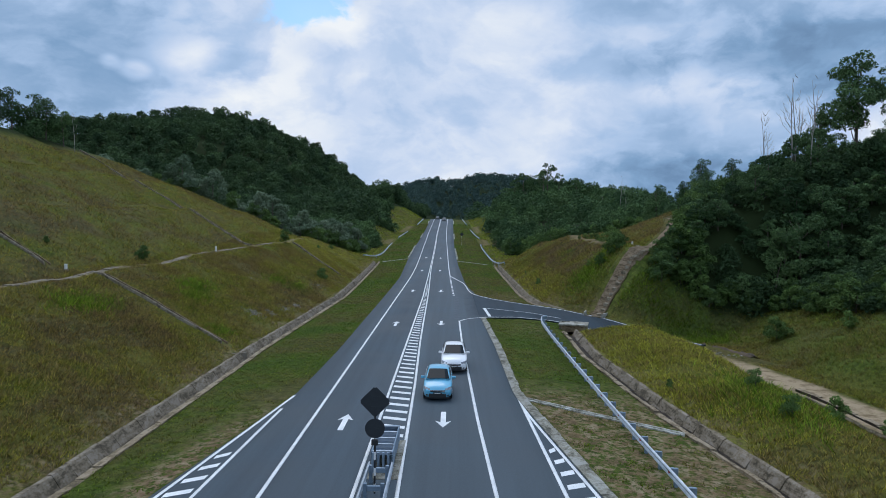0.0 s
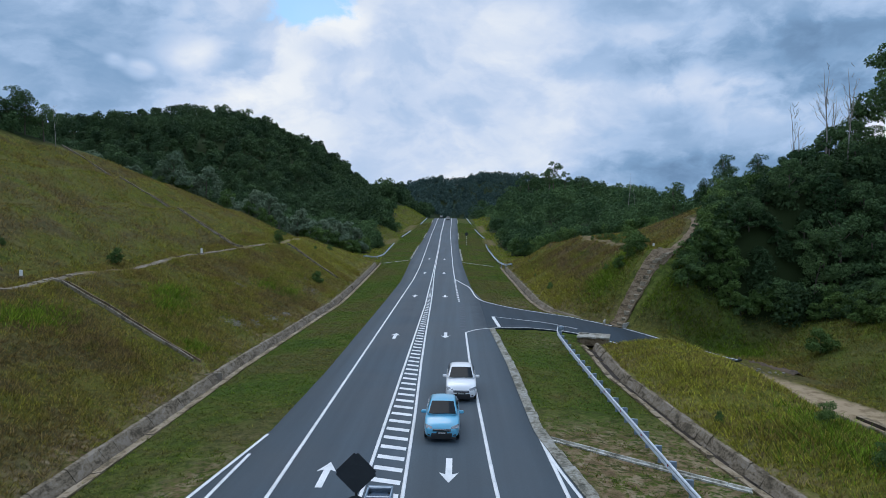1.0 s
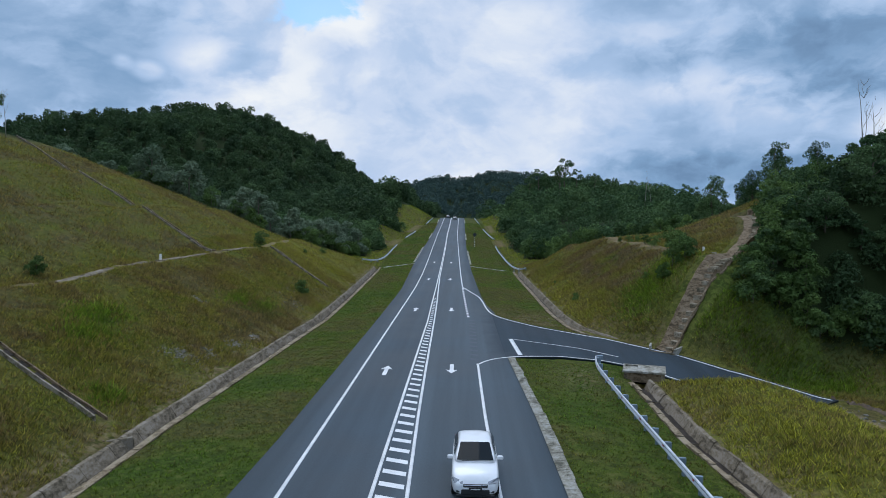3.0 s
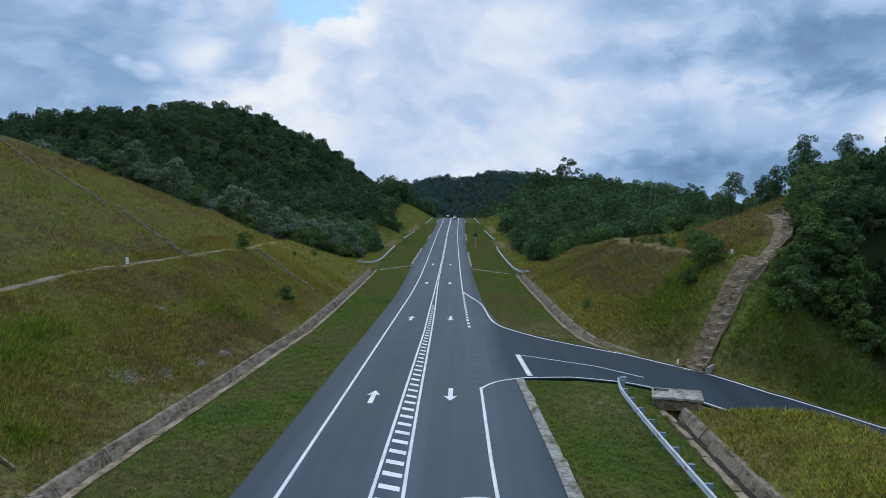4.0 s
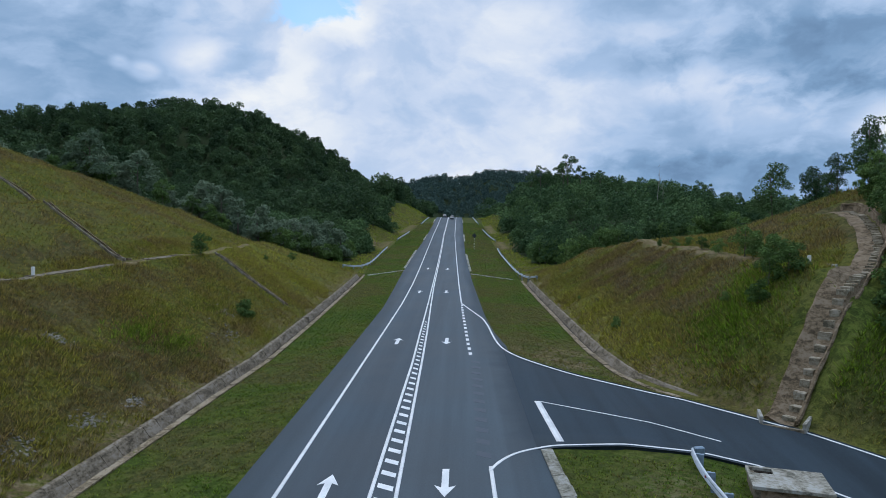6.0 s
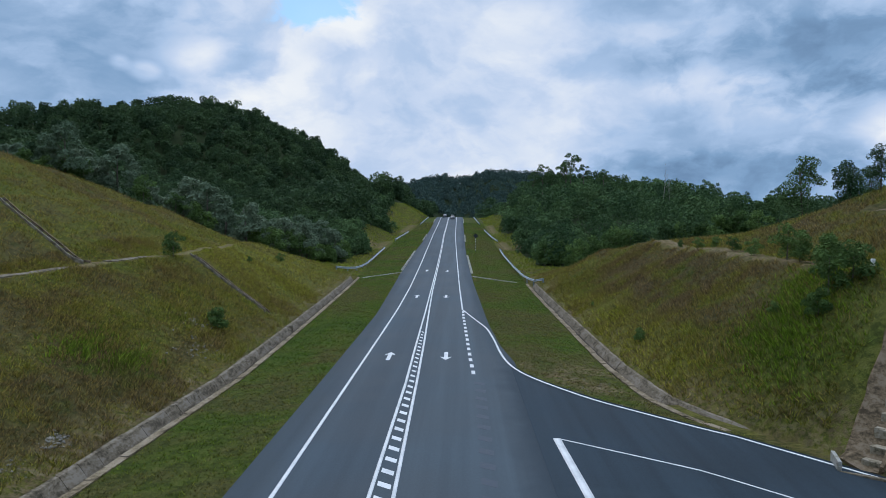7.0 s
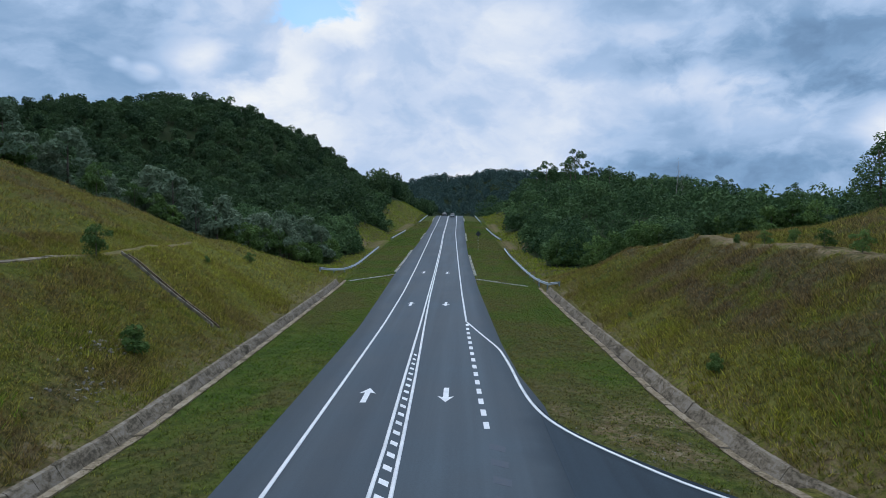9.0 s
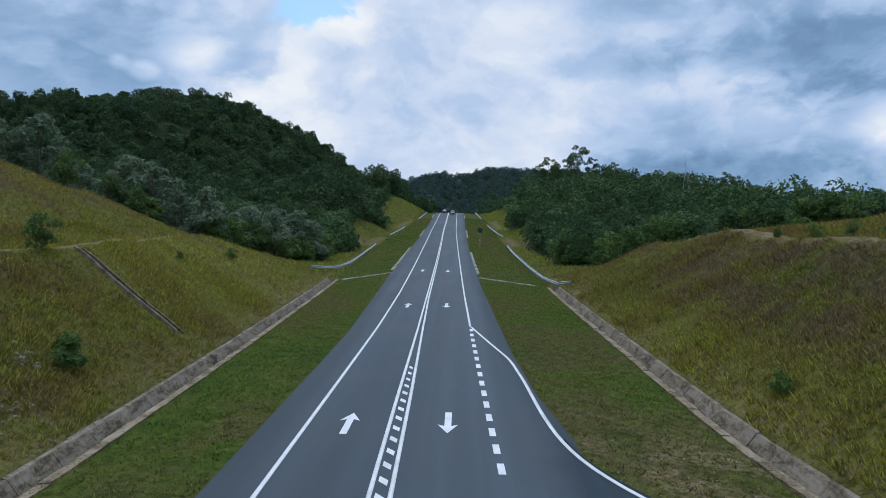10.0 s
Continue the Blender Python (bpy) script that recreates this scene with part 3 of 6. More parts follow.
def make_ground():
    xs = np.array([ground_columns(y) for y in rows])
    ys = np.repeat(rows[:, None], xs.shape[1], axis=1)
    zs = land(xs, ys)
    nr, nc = xs.shape
    idx = np.arange(nr * nc).reshape(nr, nc)
    faces = np.stack([idx[:-1, :-1], idx[:-1, 1:], idx[1:, 1:], idx[1:, :-1]], axis=-1).reshape(-1, 4)
    me = mesh_of("ground", np.stack([xs, ys, zs], axis=-1).reshape(-1, 3), faces, GROUND, True)
    x, y = xs.ravel(), ys.ravel()
    ld, rd, lp, rp = left_drain(y), right_drain(y), left_pave(y), right_pave(y)
    verge = ((x > ld) & (x < rd)).astype(float)
    gap_l, gap_r = lp - x, x - rp
    strip = np.maximum(1 - smooth01(np.abs(x - ld + 1.8), 0.3, 1.6), 1 - smooth01(np.abs(x - rd - 1.7), 0.3, 1.5)) * 0.95 * np.where(y < 160, 0.78, along(y, (160, 205, 216, 236, 244, 262, 272, 305, 318, 345), (0.25, 0.3, 1, 1, 0.3, 0.4, 1, 1, 0.2, 0)))
    near_l = smooth01(45 - y, 0, 14) * smooth01(2.6 - gap_l, 0, 2) * (gap_l > 0)
    near_r = ((gap_r > 0) & (x < rd)) * (smooth01(48 - y, 0, 8) * 0.85 + np.exp(-((x - 8.6) / 2.0) ** 2 - ((y - 68) / 4.0) ** 2) * 0.45 + np.exp(-((y - 93) / 6) ** 2) * 0.75 * smooth01(ripple(x, y, 1.6, 2.0), -0.5, 0.3))
    bench = along(y, BENCH_Y, BENCH_X)
    path = (1 - smooth01(np.abs(x - bench + 0.9), 0.3, 1.0)) * (y < 142) * 0.95
    rb = along(y, (80, 95, 130, 140, 155), (21.5, 21.7, 21.9, 18.2, 17.5))
    path_r = (1 - smooth01(np.abs(x - rb - 0.9), 0.7, 1.6)) * ((y > 88) & (y < 136)) * 0.9
    d, _ = side_near(x, y)
    track = (1 - smooth01(d + 0.4 * ripple(x, y, 2.0, 3.0), 1.3, 2.3)) * (x > 9) * (y < 68.5)
    gully = np.exp(-((x + 23.2) / 1.5) ** 2 - ((y - 222) / 9) ** 2) + np.exp(-((x - 13.3) / 1.3) ** 2 - ((y - 216) / 7) ** 2)
    bare = np.clip(np.maximum.reduce([gully, strip * (0.65 + 0.35 * ripple(x, y, 3.0)), near_l, near_r, path, path_r, track]), 0, 1)
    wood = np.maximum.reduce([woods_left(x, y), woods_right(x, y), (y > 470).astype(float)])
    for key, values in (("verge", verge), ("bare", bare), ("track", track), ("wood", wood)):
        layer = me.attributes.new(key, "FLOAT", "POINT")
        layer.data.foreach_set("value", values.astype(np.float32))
    tagged(new("ground", me), "grassy cut slopes and verges between wooded hills", "ground", kind="structure")


def woods_left(x, y):
    """1 where trees stand on the left."""
    edge = along(y, (-60, 60, 100, 125, 146, 155, 165, 185, 220, 228, 252, 262, 280, 290, 335, 350, 362, 430, 600), (-76, -70, -64, -62, -60, -40, -24, -21.5, -22.5, -28.5, -29.5, -23.5, -23.5, -31, -31, -28, -27, -27, -27))
    return ((x < edge + 2.0 * ripple(x, y, 9.0, 4.0)) & (y > -60)).astype(float)


def wood_edge_right(y):
    return along(y, (-60, 40, 61, 71, 77, 79.5, 81, 82.5, 84, 88, 94, 100, 112, 135, 144, 155, 185, 218, 228, 250, 260, 285, 296, 340, 350, 365, 420, 600), (44, 43, 41, 39.5, 38, 33, 27, 24.6, 25.3, 27.6, 30.6, 34.0, 41, 36, 25, 18, 14, 13, 16.5, 17, 13, 13, 17, 17, 14, 15, 13, 14))


def woods_right(x, y):
    return (x > wood_edge_right(y) + 1.5 * ripple(x, y, 8.0, 6.0)).astype(float)


make_ground()


# ---- carriageway ----
def ribbon(name, left, right, ys, lift, mat, thick=0.0, across=2):
    """A strip that follows the road between two curves; with thickness where given."""
    ys = np.asarray(ys, dtype=float)
    t = np.linspace(0, 1, across)
    l, r = left(ys) + 0 * ys, right(ys) + 0 * ys
    xs = l[:, None] * (1 - t) + r[:, None] * t
    yy = np.repeat(ys[:, None], across, axis=1)
    zz = road_z(yy) + lift
    v = np.stack([xs, yy, zz], axis=-1).reshape(-1, 3)
    idx = np.arange(len(v)).reshape(len(ys), across)
    f = [np.stack([idx[:-1, :-1], idx[:-1, 1:], idx[1:, 1:], idx[1:, :-1]], axis=-1).reshape(-1, 4)]
    if thick:
        n = len(v)
        v = np.concatenate([v, v - np.array([0, 0, thick])])
        for col, flip in ((0, False), (across - 1, True)):
            a, b = idx[:-1, col], idx[1:, col]
            q = np.stack([a, b, b + n, a + n], axis=-1)
            f.append(q[:, ::-1] if flip else q)
        for row, flip in ((0, True), (len(ys) - 1, False)):
            a, b = idx[row, :-1], idx[row, 1:]
            q = np.stack([a, b, b + n, a + n], axis=-1)
            f.append(q[:, ::-1] if flip else q)
    return mesh_of(name, v, np.concatenate(f), mat)


ROAD_Y = np.concatenate([np.arange(-60, 160, 2.0), np.arange(160, 470.1, 3.0)])
road = new("road", ribbon("road", left_pave, right_pave, ROAD_Y, 0.0, ASPHALT, 0.25, 9))
tagged(road, "worn grey asphalt highway rising to a crest", "road", kind="structure")


def shifted(fn, dx):
    return lambda y: fn(y) + dx


def line(name, centre, y0, y1, width, parent, step=2.0, lift=0.006, mat=None):
    ys = np.linspace(y0, y1, max(2, int((y1 - y0) / step) + 1))
    return part_mesh(name, ribbon(name, shifted(centre, -width / 2), shifted(centre, width / 2), ys, lift, mat or PAINT, 0.005), parent)


def hatch_left(y):
    return along(y, (-60, 27, 57.5, 90, 101.6, 120, 137, 203, 261, 361, 520), (-2.55, -2.78, -2.88, -3.0, -3.2, -3.45, -3.72, -4.68, -5.55, -6.0, -6.4))


def hatch_right(y):
    return along(y, (-60, 27, 44.5, 57.7, 67.5, 90.4, 101.7, 120, 137, 203, 261, 361, 520), (0.2, -1.12, -1.42, -1.78, -1.98, -2.38, -2.62, -3.1, -3.5, -4.46, -5.33, -5.78, -6.18))


line("edge_line", left_line, -20, 460, 0.16, road)
line("centre_line", hatch_left, -20, 460, 0.15, road)
line("centre_line", hatch_right, -20, 460, 0.15, road)
line("edge_line", right_line, -20, 70.6, 0.16, road)
line("edge_line", right_line, 120.6, 460, 0.16, road)


def flat_shape(name, pts, parent, lift=0.006, mat=None, base=None, thick=0.005):
    """A flat painted shape from corner points in plan."""
    bm = bmesh.new()
    level = base or (lambda x, y: float(road_z(y)))
    top = [bm.verts.new((x, y, level(x, y) + lift)) for x, y in pts]
    bot = [bm.verts.new((x, y, level(x, y) + lift - thick)) for x, y in pts]
    bm.faces.new(top)
    for i in range(len(pts)):
        j = (i + 1) % len(pts)
        bm.faces.new((top[j], top[i], bot[i], bot[j]))
    bmesh.ops.recalc_face_normals(bm, faces=bm.faces)
    bm.normal_update()
    if sum(f.normal.z for f in bm.faces if len(f.verts) == len(pts)) < 0:
        bmesh.ops.reverse_faces(bm, faces=bm.faces)
    return part(name, bm, mat or PAINT, parent)


def arrow(x, y, ahead):
    """A straight-on lane arrow, 2.7 m long, whose tip is at y."""
    s = 1 if ahead else -1
    pts = [(0, 0), (0.40, -1.05), (0.135, -0.86), (0.135, -2.7), (-0.135, -2.7), (-0.135, -0.86), (-0.40, -1.05)]
    flat_shape("lane_arrow", [(x + a * s, y + b * s) for a, b in pts], road)


for y in (35.75, 67.5, 96.4, 130.2, 162):
    arrow(float(hatch_right(y) + right_line(y)) / 2 - 0.05, y, False)
for y in (37.7, 69.4, 98.8, 132.6, 165):
    arrow(float(hatch_left(y) + left_line(y)) / 2, y, True)

# bars of the painted island
y = 34.3
while y < 108:
    a, b = float(hatch_left(y)) + 0.16, float(hatch_right(y)) - 0.16
    if y > 34 and b - a > 0.12:
        flat_shape("island_bar", [(a, y + 0.16), (b, y - 0.2), (b, y + 0.22), (a, y + 0.58)], road)
    y += 1.3


# ---- trees ----
def leaf_quads(rng, centres, radii, counts, size, flat=0.8, shell=0.38, outward=0.6):
    """Small leaf quads scattered through the outer part of rounded clumps."""
    vs = []
    for c, r, k in zip(centres, radii, counts):
        turn = (np.arange(k) + rng.random()) * 2.39996
        up = 1 - 1.5 * (np.arange(k) + 0.5) / k
        d = np.column_stack([np.sqrt(1 - up * up) * np.cos(turn), np.sqrt(1 - up * up) * np.sin(turn), up]) + 0.10 * rng.normal(size=(k, 3))
        d /= np.linalg.norm(d, axis=1)[:, None]
        rad = (1.06 - shell * rng.random(k) ** 1.3)[:, None]
        p = np.asarray(c) + d * rad * np.asarray(r)
        nrm = d * outward + rng.normal(size=(k, 3)) * max(0.12, 0.85 - 0.6 * outward) + np.array([0, 0, 0.35])
        nrm /= np.linalg.norm(nrm, axis=1)[:, None]
        a = np.cross(nrm, rng.normal(size=(k, 3)))
        a /= np.linalg.norm(a, axis=1)[:, None]
        b = np.cross(nrm, a)
        s = (size * (0.55 + 0.9 * rng.random(k)))[:, None]
        a, b = a * s, b * s * flat * 0.62
        droop = np.array([0, 0, -0.12]) * s
        vs.append(np.stack([p + a + droop, p - a * 0.7 + b, p - a * 0.7 - b], axis=1))
    v = np.concatenate(vs).reshape(-1, 3)
    return v, np.arange(len(v)).reshape(-1, 3)


def blob(rng, c, r, lump=0.22):
    """A small uneven lump."""
    bm = bmesh.new()
    bmesh.ops.create_icosphere(bm, subdivisions=1, radius=1.0)
    v = np.array([x.co[:] for x in bm.verts])
    f = np.array([[w.index for w in x.verts] for x in bm.faces])
    bm.free()
    return v * (1 + lump * rng.normal(size=(len(v), 1))) * np.asarray(r) + np.asarray(c), f


def crown_clumps(rng, height, base, wide, count, plump=1.0):
    """Clumps that make up an uneven crown between base and height."""
    centres, radii = [], []
    for i in range(count):
        t = (i + 0.5) / count
        z = base + (height - base) * (0.1 + 0.85 * t)
        spread_r = wide * math.sin(math.pi * (0.22 + 0.70 * t)) ** 0.7 * (0.25 + 0.75 * rng.random()) / plump ** 0.5
        a = rng.random() * 2 * math.pi
        r = wide * plump * (0.30 + 0.22 * rng.random()) * (1.0 - 0.35 * t)
        centres.append((spread_r * math.cos(a), spread_r * math.sin(a), z))
        radii.append((r, r * (0.8 + 0.4 * rng.random()), r * (0.6 + 0.25 * rng.random())))
    return centres, radii


def make_tree(name, seed, height, base, wide, clumps, leaves, size, mat, label, bark=None, slim=False, plump=1.0):
    rng = np.random.default_rng(seed)
    thing = empty(name, pose(0, 0, -500), label, "tree")
    centres, radii = crown_clumps(rng, height, base, wide, clumps, plump)
    bm = bmesh.new()
    r0 = height * (0.016 if slim else 0.021)
    bend = rng.normal(size=2) * 0.03 * height
    pts = [(bend[0] * t * t, bend[1] * t * t, -0.6 + (height * 0.86 + 0.6) * t) for t in (0, 0.25, 0.5, 0.75, 1)]
    tube(bm, pts, [r0 * k for k in (1.25, 0.95, 0.75, 0.5, 0.2)], 7)
    for c, r in list(zip(centres, radii))[::3]:
        t = min(max((c[2] - 0.12 * height) / (height * 0.95), 0.15), 0.9)
        s = (bend[0] * t * t, bend[1] * t * t, height * 0.86 * t - 0.3)
        mid = tuple((a * 0.55 + b * 0.45) + k for a, b, k in zip(s, c, (0, 0, -0.03 * height)))
        tube(bm, [s, mid, (c[0], c[1], c[2] - r[2] * 0.3)], [r0 * 0.45, r0 * 0.3, r0 * 0.12], 4)
    part("trunk", bm, bark or BARK, thing, smooth=True)
    share = np.array([r[0] * r[1] for r in radii])
    v, f = leaf_quads(rng, centres, radii, np.maximum(12, (leaves * share / share.sum()).astype(int)), size)
    part_mesh("crown", mesh_of("crown", v, f, mat), thing)
    return thing


def make_bare_tree(seed, height):
    rng = np.random.default_rng(seed)
    thing = empty("bare_tree", pose(0, 0, -500), "leafless pale dead tree with thin twigs above the wood", "tree")
    bm = bmesh.new()
    r0 = height * 0.006
    tube(bm, [(0, 0, -0.6), (0.1, 0.05, height * 0.4), (0.6, -0.1, height * 0.75), (0.9, 0.2, height)], [r0 * 1.2, r0, r0 * 0.6, r0 * 0.15], 6)
    for i in range(7):
        t = 0.45 + 0.6 * rng.random()
        a = rng.random() * 6.28
        ln = height * 0.32 * (1.15 - t)
        s = Vector((0.2 * t, 0, height * t))
        e = s + Vector((math.cos(a) * ln * 0.6, math.sin(a) * ln * 0.6, ln))
        tube(bm, [s, (s + e) / 2 + Vector((math.cos(a), math.sin(a), -0.2)) * ln * 0.12, e], [r0 * 0.45, r0 * 0.3, r0 * 0.1], 4)
        for k in range(2):
            a2 = a + rng.normal() * 0.9
            m0 = s.lerp(e, 0.5 + 0.3 * k)
            tube(bm, [m0, m0 + Vector((math.cos(a2), math.sin(a2), 0.9)) * ln * 0.3], [r0 * 0.22, r0 * 0.08], 3)
    part("trunk", bm, BARK_PALE, thing, smooth=True)
    return thing


def ground_z(x, y):
    return float(land(np.array([x]), np.array([y]))[0])


def plant(kinds, x, y, rng, scale=1.0, sink=0.1, group=""):
    """A copy of one of the kinds at x, y, turned and sized at random."""
    src = kinds[int(rng.integers(len(kinds)))]
    s = scale * (0.78 + 0.44 * rng.random())
    ob = copy_thing(src, Matrix.Translation((x, y, ground_z(x, y) - sink)) @ Matrix.Rotation(rng.random() * 6.283, 4, "Z") @ Matrix.Diagonal((s, s, s * (0.9 + 0.2 * rng.random()), 1)))
    if group:
        tagged(ob, group=group)
    return ob


def drop_source(ob):
    for o in list(ob.children_recursive) + [ob]:
        bpy.data.objects.remove(o)


BROAD = [make_tree("tree", 11 + k, h, h * 0.06, h * 0.40, 15, 1700, 0.33, LEAF, "dense dark green broadleaf tree on the wooded slope") for k, h in enumerate((9.0, 10.5, 8.0, 11.5))]
CLOSE = [make_tree("tree", 21 + k, h, h * 0.05, h * (0.36 + 0.05 * k), 22, 2500, 0.33, LEAF_CLOSE, "dark green broadleaf tree in the tangled roadside wood", plump=0.85) for k, h in enumerate((9.0, 10.5, 8.0, 11.5))]
PALE = [make_tree("tree", 31 + k, h, h * 0.10, h * 0.42, 14, 1500, 0.27, LEAF_PALE, "bushy young tree with silvery green leaves") for k, h in enumerate((6.0, 7.2))]
TALL = [make_tree("tall_tree", 41 + k, h, h * 0.58, h * 0.22, 11, 1500, 0.29, LEAF, "tall slender tree with a small high crown", slim=True) for k, h in enumerate((18.0, 16.0))]
SHRUB = [make_tree("shrub", 51 + k, h, h * 0.05, h * 0.5, 9, 1000, 0.115, LEAF_SHRUB, "small leafy green shrub on the grass", plump=1.5) for k, h in enumerate((1.7, 2.3))]
DEAD = [make_bare_tree(61, 15.0), make_bare_tree(62, 12.0)]
SOURCES = BROAD + CLOSE + PALE + TALL + SHRUB + DEAD
rng = np.random.default_rng(5)


def scatter(n, x0, x1, y0, y1, ok, gap, rng):
    got = []
    for _ in range(n * 12):
        x, y = x0 + (x1 - x0) * rng.random(), y0 + (y1 - y0) * rng.random()
        if ok(x, y) and all((x - a) ** 2 + (y - b) ** 2 > gap * gap for a, b in got):
            got.append((x, y))
        if len(got) >= n:
            break
    return got


# right: the wood over the track and above the cut
for x, y in scatter(150, 24, 66, 44, 113, lambda x, y: woods_right(x, y) > 0.5, 2.7, rng):
    plant(CLOSE, x, y, rng, (0.19 + 0.27 * float(smooth01(x - wood_edge_right(y), 0, 17))) * (0.7 + 0.6 * rng.random()))
for x, y in scatter(40, 24, 60, 50, 112, lambda x, y: woods_right(x, y) > 0.5 and woods_right(x - 4.5, y) < 0.5, 2.2, rng):
    plant(CLOSE, x, y, rng, 0.15 + 0.12 * rng.random())
for x, y in scatter(26, 34, 66, 60, 112, lambda x, y: woods_right(x - 9, y) > 0.5, 4.0, rng):
    plant(CLOSE, x, y, rng, 0.40 + 0.14 * rng.random())
# both sides: edge of the woods behind the cuts
for x, y in scatter(70, -82, -22, 148, 192, lambda x, y: woods_left(x, y) > 0.5, 3.2, rng):
    plant(PALE, x, y, rng, 1.05)


# far woods, one mass for each hill
def far_wood(name, spots, seed, label, size=1.0, leaves=42, leaf=0.42, mat=None):
    rng = np.random.default_rng(seed)
    vs, fs, at, tones = [], [], 0, []
    for x, y, z in spots:
        h = (6.0 + 7.0 * rng.random() ** 1.4) * size
        w = h * (0.32 + 0.14 * rng.random())
        lean = rng.normal(size=2) * 0.12 * w
        centres = [(x + lean[0], y + lean[1], z + h * 0.62), (x + w * 0.55 * rng.normal(), y + w * 0.5 * rng.normal(), z + h * 0.46), (x + w * 0.35 * rng.normal(), y + w * 0.35 * rng.normal(), z + h * 0.82), (x + w * 0.4 * rng.normal(), y - w * 0.3, z + h * 0.26)]
        radii = [(w * 1.0, w * 0.95, h * 0.36), (w * 0.85, w * 0.8, h * 0.30), (w * 0.6, w * 0.55, h * 0.22), (w * 0.95, w * 0.9, h * 0.24)]
        near = y < 300
        k = int(leaves * (1.45 if near else 0.9))
        fine = leaf + 0.0005 * math.hypot(x, y) + (0.0 if near else 0.10)
        v, f = leaf_quads(rng, centres, radii, (k, int(k * 0.7), int(k * 0.6), int(k * 0.6)), fine, 1.1, 0.42, 0.5)
        tones.append(np.full(len(v), rng.random(), dtype=np.float32))
        vs.append(v), fs.append(f + at)
        at += len(v)
    me = mesh_of(name, np.concatenate(vs), np.concatenate(fs), mat or LEAF_FAR)
    me.attributes.new("tone", "FLOAT", "POINT").data.foreach_set("value", np.concatenate(tones))
    tagged(new(name, me), label, "woods", kind="stuff")


def wood_spots(n, x0, x1, y0, y1, ok, seed, near=4.9, grow=0.006):
    rng = np.random.default_rng(seed)
    xy = np.column_stack([x0 + (x1 - x0) * rng.random(n * 14), y0 + (y1 - y0) * rng.random(n * 14)])
    xy = xy[ok(xy[:, 0], xy[:, 1])]
    z = land(xy[:, 0], xy[:, 1])
    cells, out = set(), []
    for (x, y), h in zip(xy, z):
        g = near + grow * max(0, y - 200)
        key = (int(x / g), int(y / g), round(g))
        if key not in cells:
            cells.add(key)
            out.append((x, y, h - 0.4))
        if len(out) >= n:
            break
    return out


far_wood("woods", wood_spots(1250, -262, -24, 215, 760, lambda x, y: (woods_left(x + np.where(y > 345, 0.5, 2.0), y) > 0.5) & (x > -0.74 * y - 10), 1, 5.2), 1, "dense dark rainforest covering the hillside", 1.0, 158, 0.33)
far_wood("woods", wood_spots(260, -210, -84, 60, 215, lambda x, y: (woods_left(x, y) > 0.5), 7), 7, "dense dark trees behind the grassy slope", 1.0, 120, 0.34)
far_wood("woods", wood_spots(560, 12, 330, 215, 600, lambda x, y: (woods_right(x - 2, y) > 0.5) & (x < 0.70 * y + 10), 2, 5.8), 2, "dark wooded ridge beside the road", 1.0, 150, 0.31, LEAF)
far_wood("woods", wood_spots(130, 70, 190, 120, 215, lambda x, y: (woods_right(x, y) > 0.5), 8), 8, "dense dark trees on the low ground behind the cut", 1.0, 110, 0.34)
far_wood("woods", wood_spots(620, 30, 74, 42, 116, lambda x, y: woods_right(x - 1.0, y) > 0.5, 9, 2.0), 9, "dark tangled undergrowth between the trees", 0.30, 92, 0.13)
far_wood("woods", wood_spots(150, -40, -20, 186, 345, lambda x, y: (woods_left(x + 0.5, y) > 0.5) & (woods_left(x + 9, y) < 0.5), 12, 2.4, 0.0), 12, "low green bushes at the foot of the wooded hill", 0.42, 55, 0.20, LEAF)
far_wood("woods", wood_spots(150, 10, 32, 186, 345, lambda x, y: (woods_right(x - 0.5, y) > 0.5) & (woods_right(x - 9, y) < 0.5), 13, 2.4, 0.0), 13, "low green bushes at the foot of the wooded ridge", 0.42, 55, 0.20, LEAF)
# this hill's haze is painted in its leaf colour
far_wood("woods", wood_spots(1800, -300, 330, 800, 1180, lambda x, y: (x > -0.2 * y) & (x < 0.28 * y), 3, 7.0, 0.0), 3, "distant forested hill beyond the crest of the road", 1.05, 34, 0.50, LEAF_HAZED)


far_wood("woods", wood_spots(130, 16, 72, 140, 222, lambda x, y: woods_right(x - 1.0, y) > 0.5, 21, 4.0, 0.0), 21, "dark leafy trees at the back of the cut", 0.62, 150, 0.16, LEAF)
far_wood("woods", wood_spots(110, -95, -25, 182, 236, lambda x, y: woods_left(x + 1.0, y) > 0.5, 22, 4.4, 0.0), 22, "dark leafy trees above the silvery thicket", 0.78, 150, 0.18, LEAF)
far_wood("woods", wood_spots(60, -106, -62, 55, 148, lambda x, y: woods_left(x, y) > 0.5, 23, 4.4, 0.0), 23, "low dark trees over the head of the grass slope", 0.5, 110, 0.16, LEAF)


# ---- side road ----
NEAR_EDGE = [(3.6, 72.6), (4.4, 73.0), (7.6, 73.35), (10.6, 73.1), (13.4, 71.6), (16.8, 68.6), (20.0, 65.2)]
FAR_EDGE = [(3.4, 96.2), (3.75, 94.2), (4.3, 92.6), (5.3, 90.6), (7.6, 87.0), (11.9, 82.0), (15.8, 78.8), (19.1, 76.0), (23.0, 72.2), (25.6, 69.4)]


def resample(pts, count):
    p = np.array(pts, dtype=float)
    s = np.concatenate([[0], np.cumsum(np.linalg.norm(np.diff(p, axis=0), axis=1))])
    t = np.linspace(0, s[-1], count)
    out = np.column_stack([np.interp(t, s, p[:, k]) for k in range(p.shape[1])])
    for _ in range(2):
        out[1:-1] = out[1:-1] * 0.5 + (out[:-2] + out[2:]) * 0.25
    return out


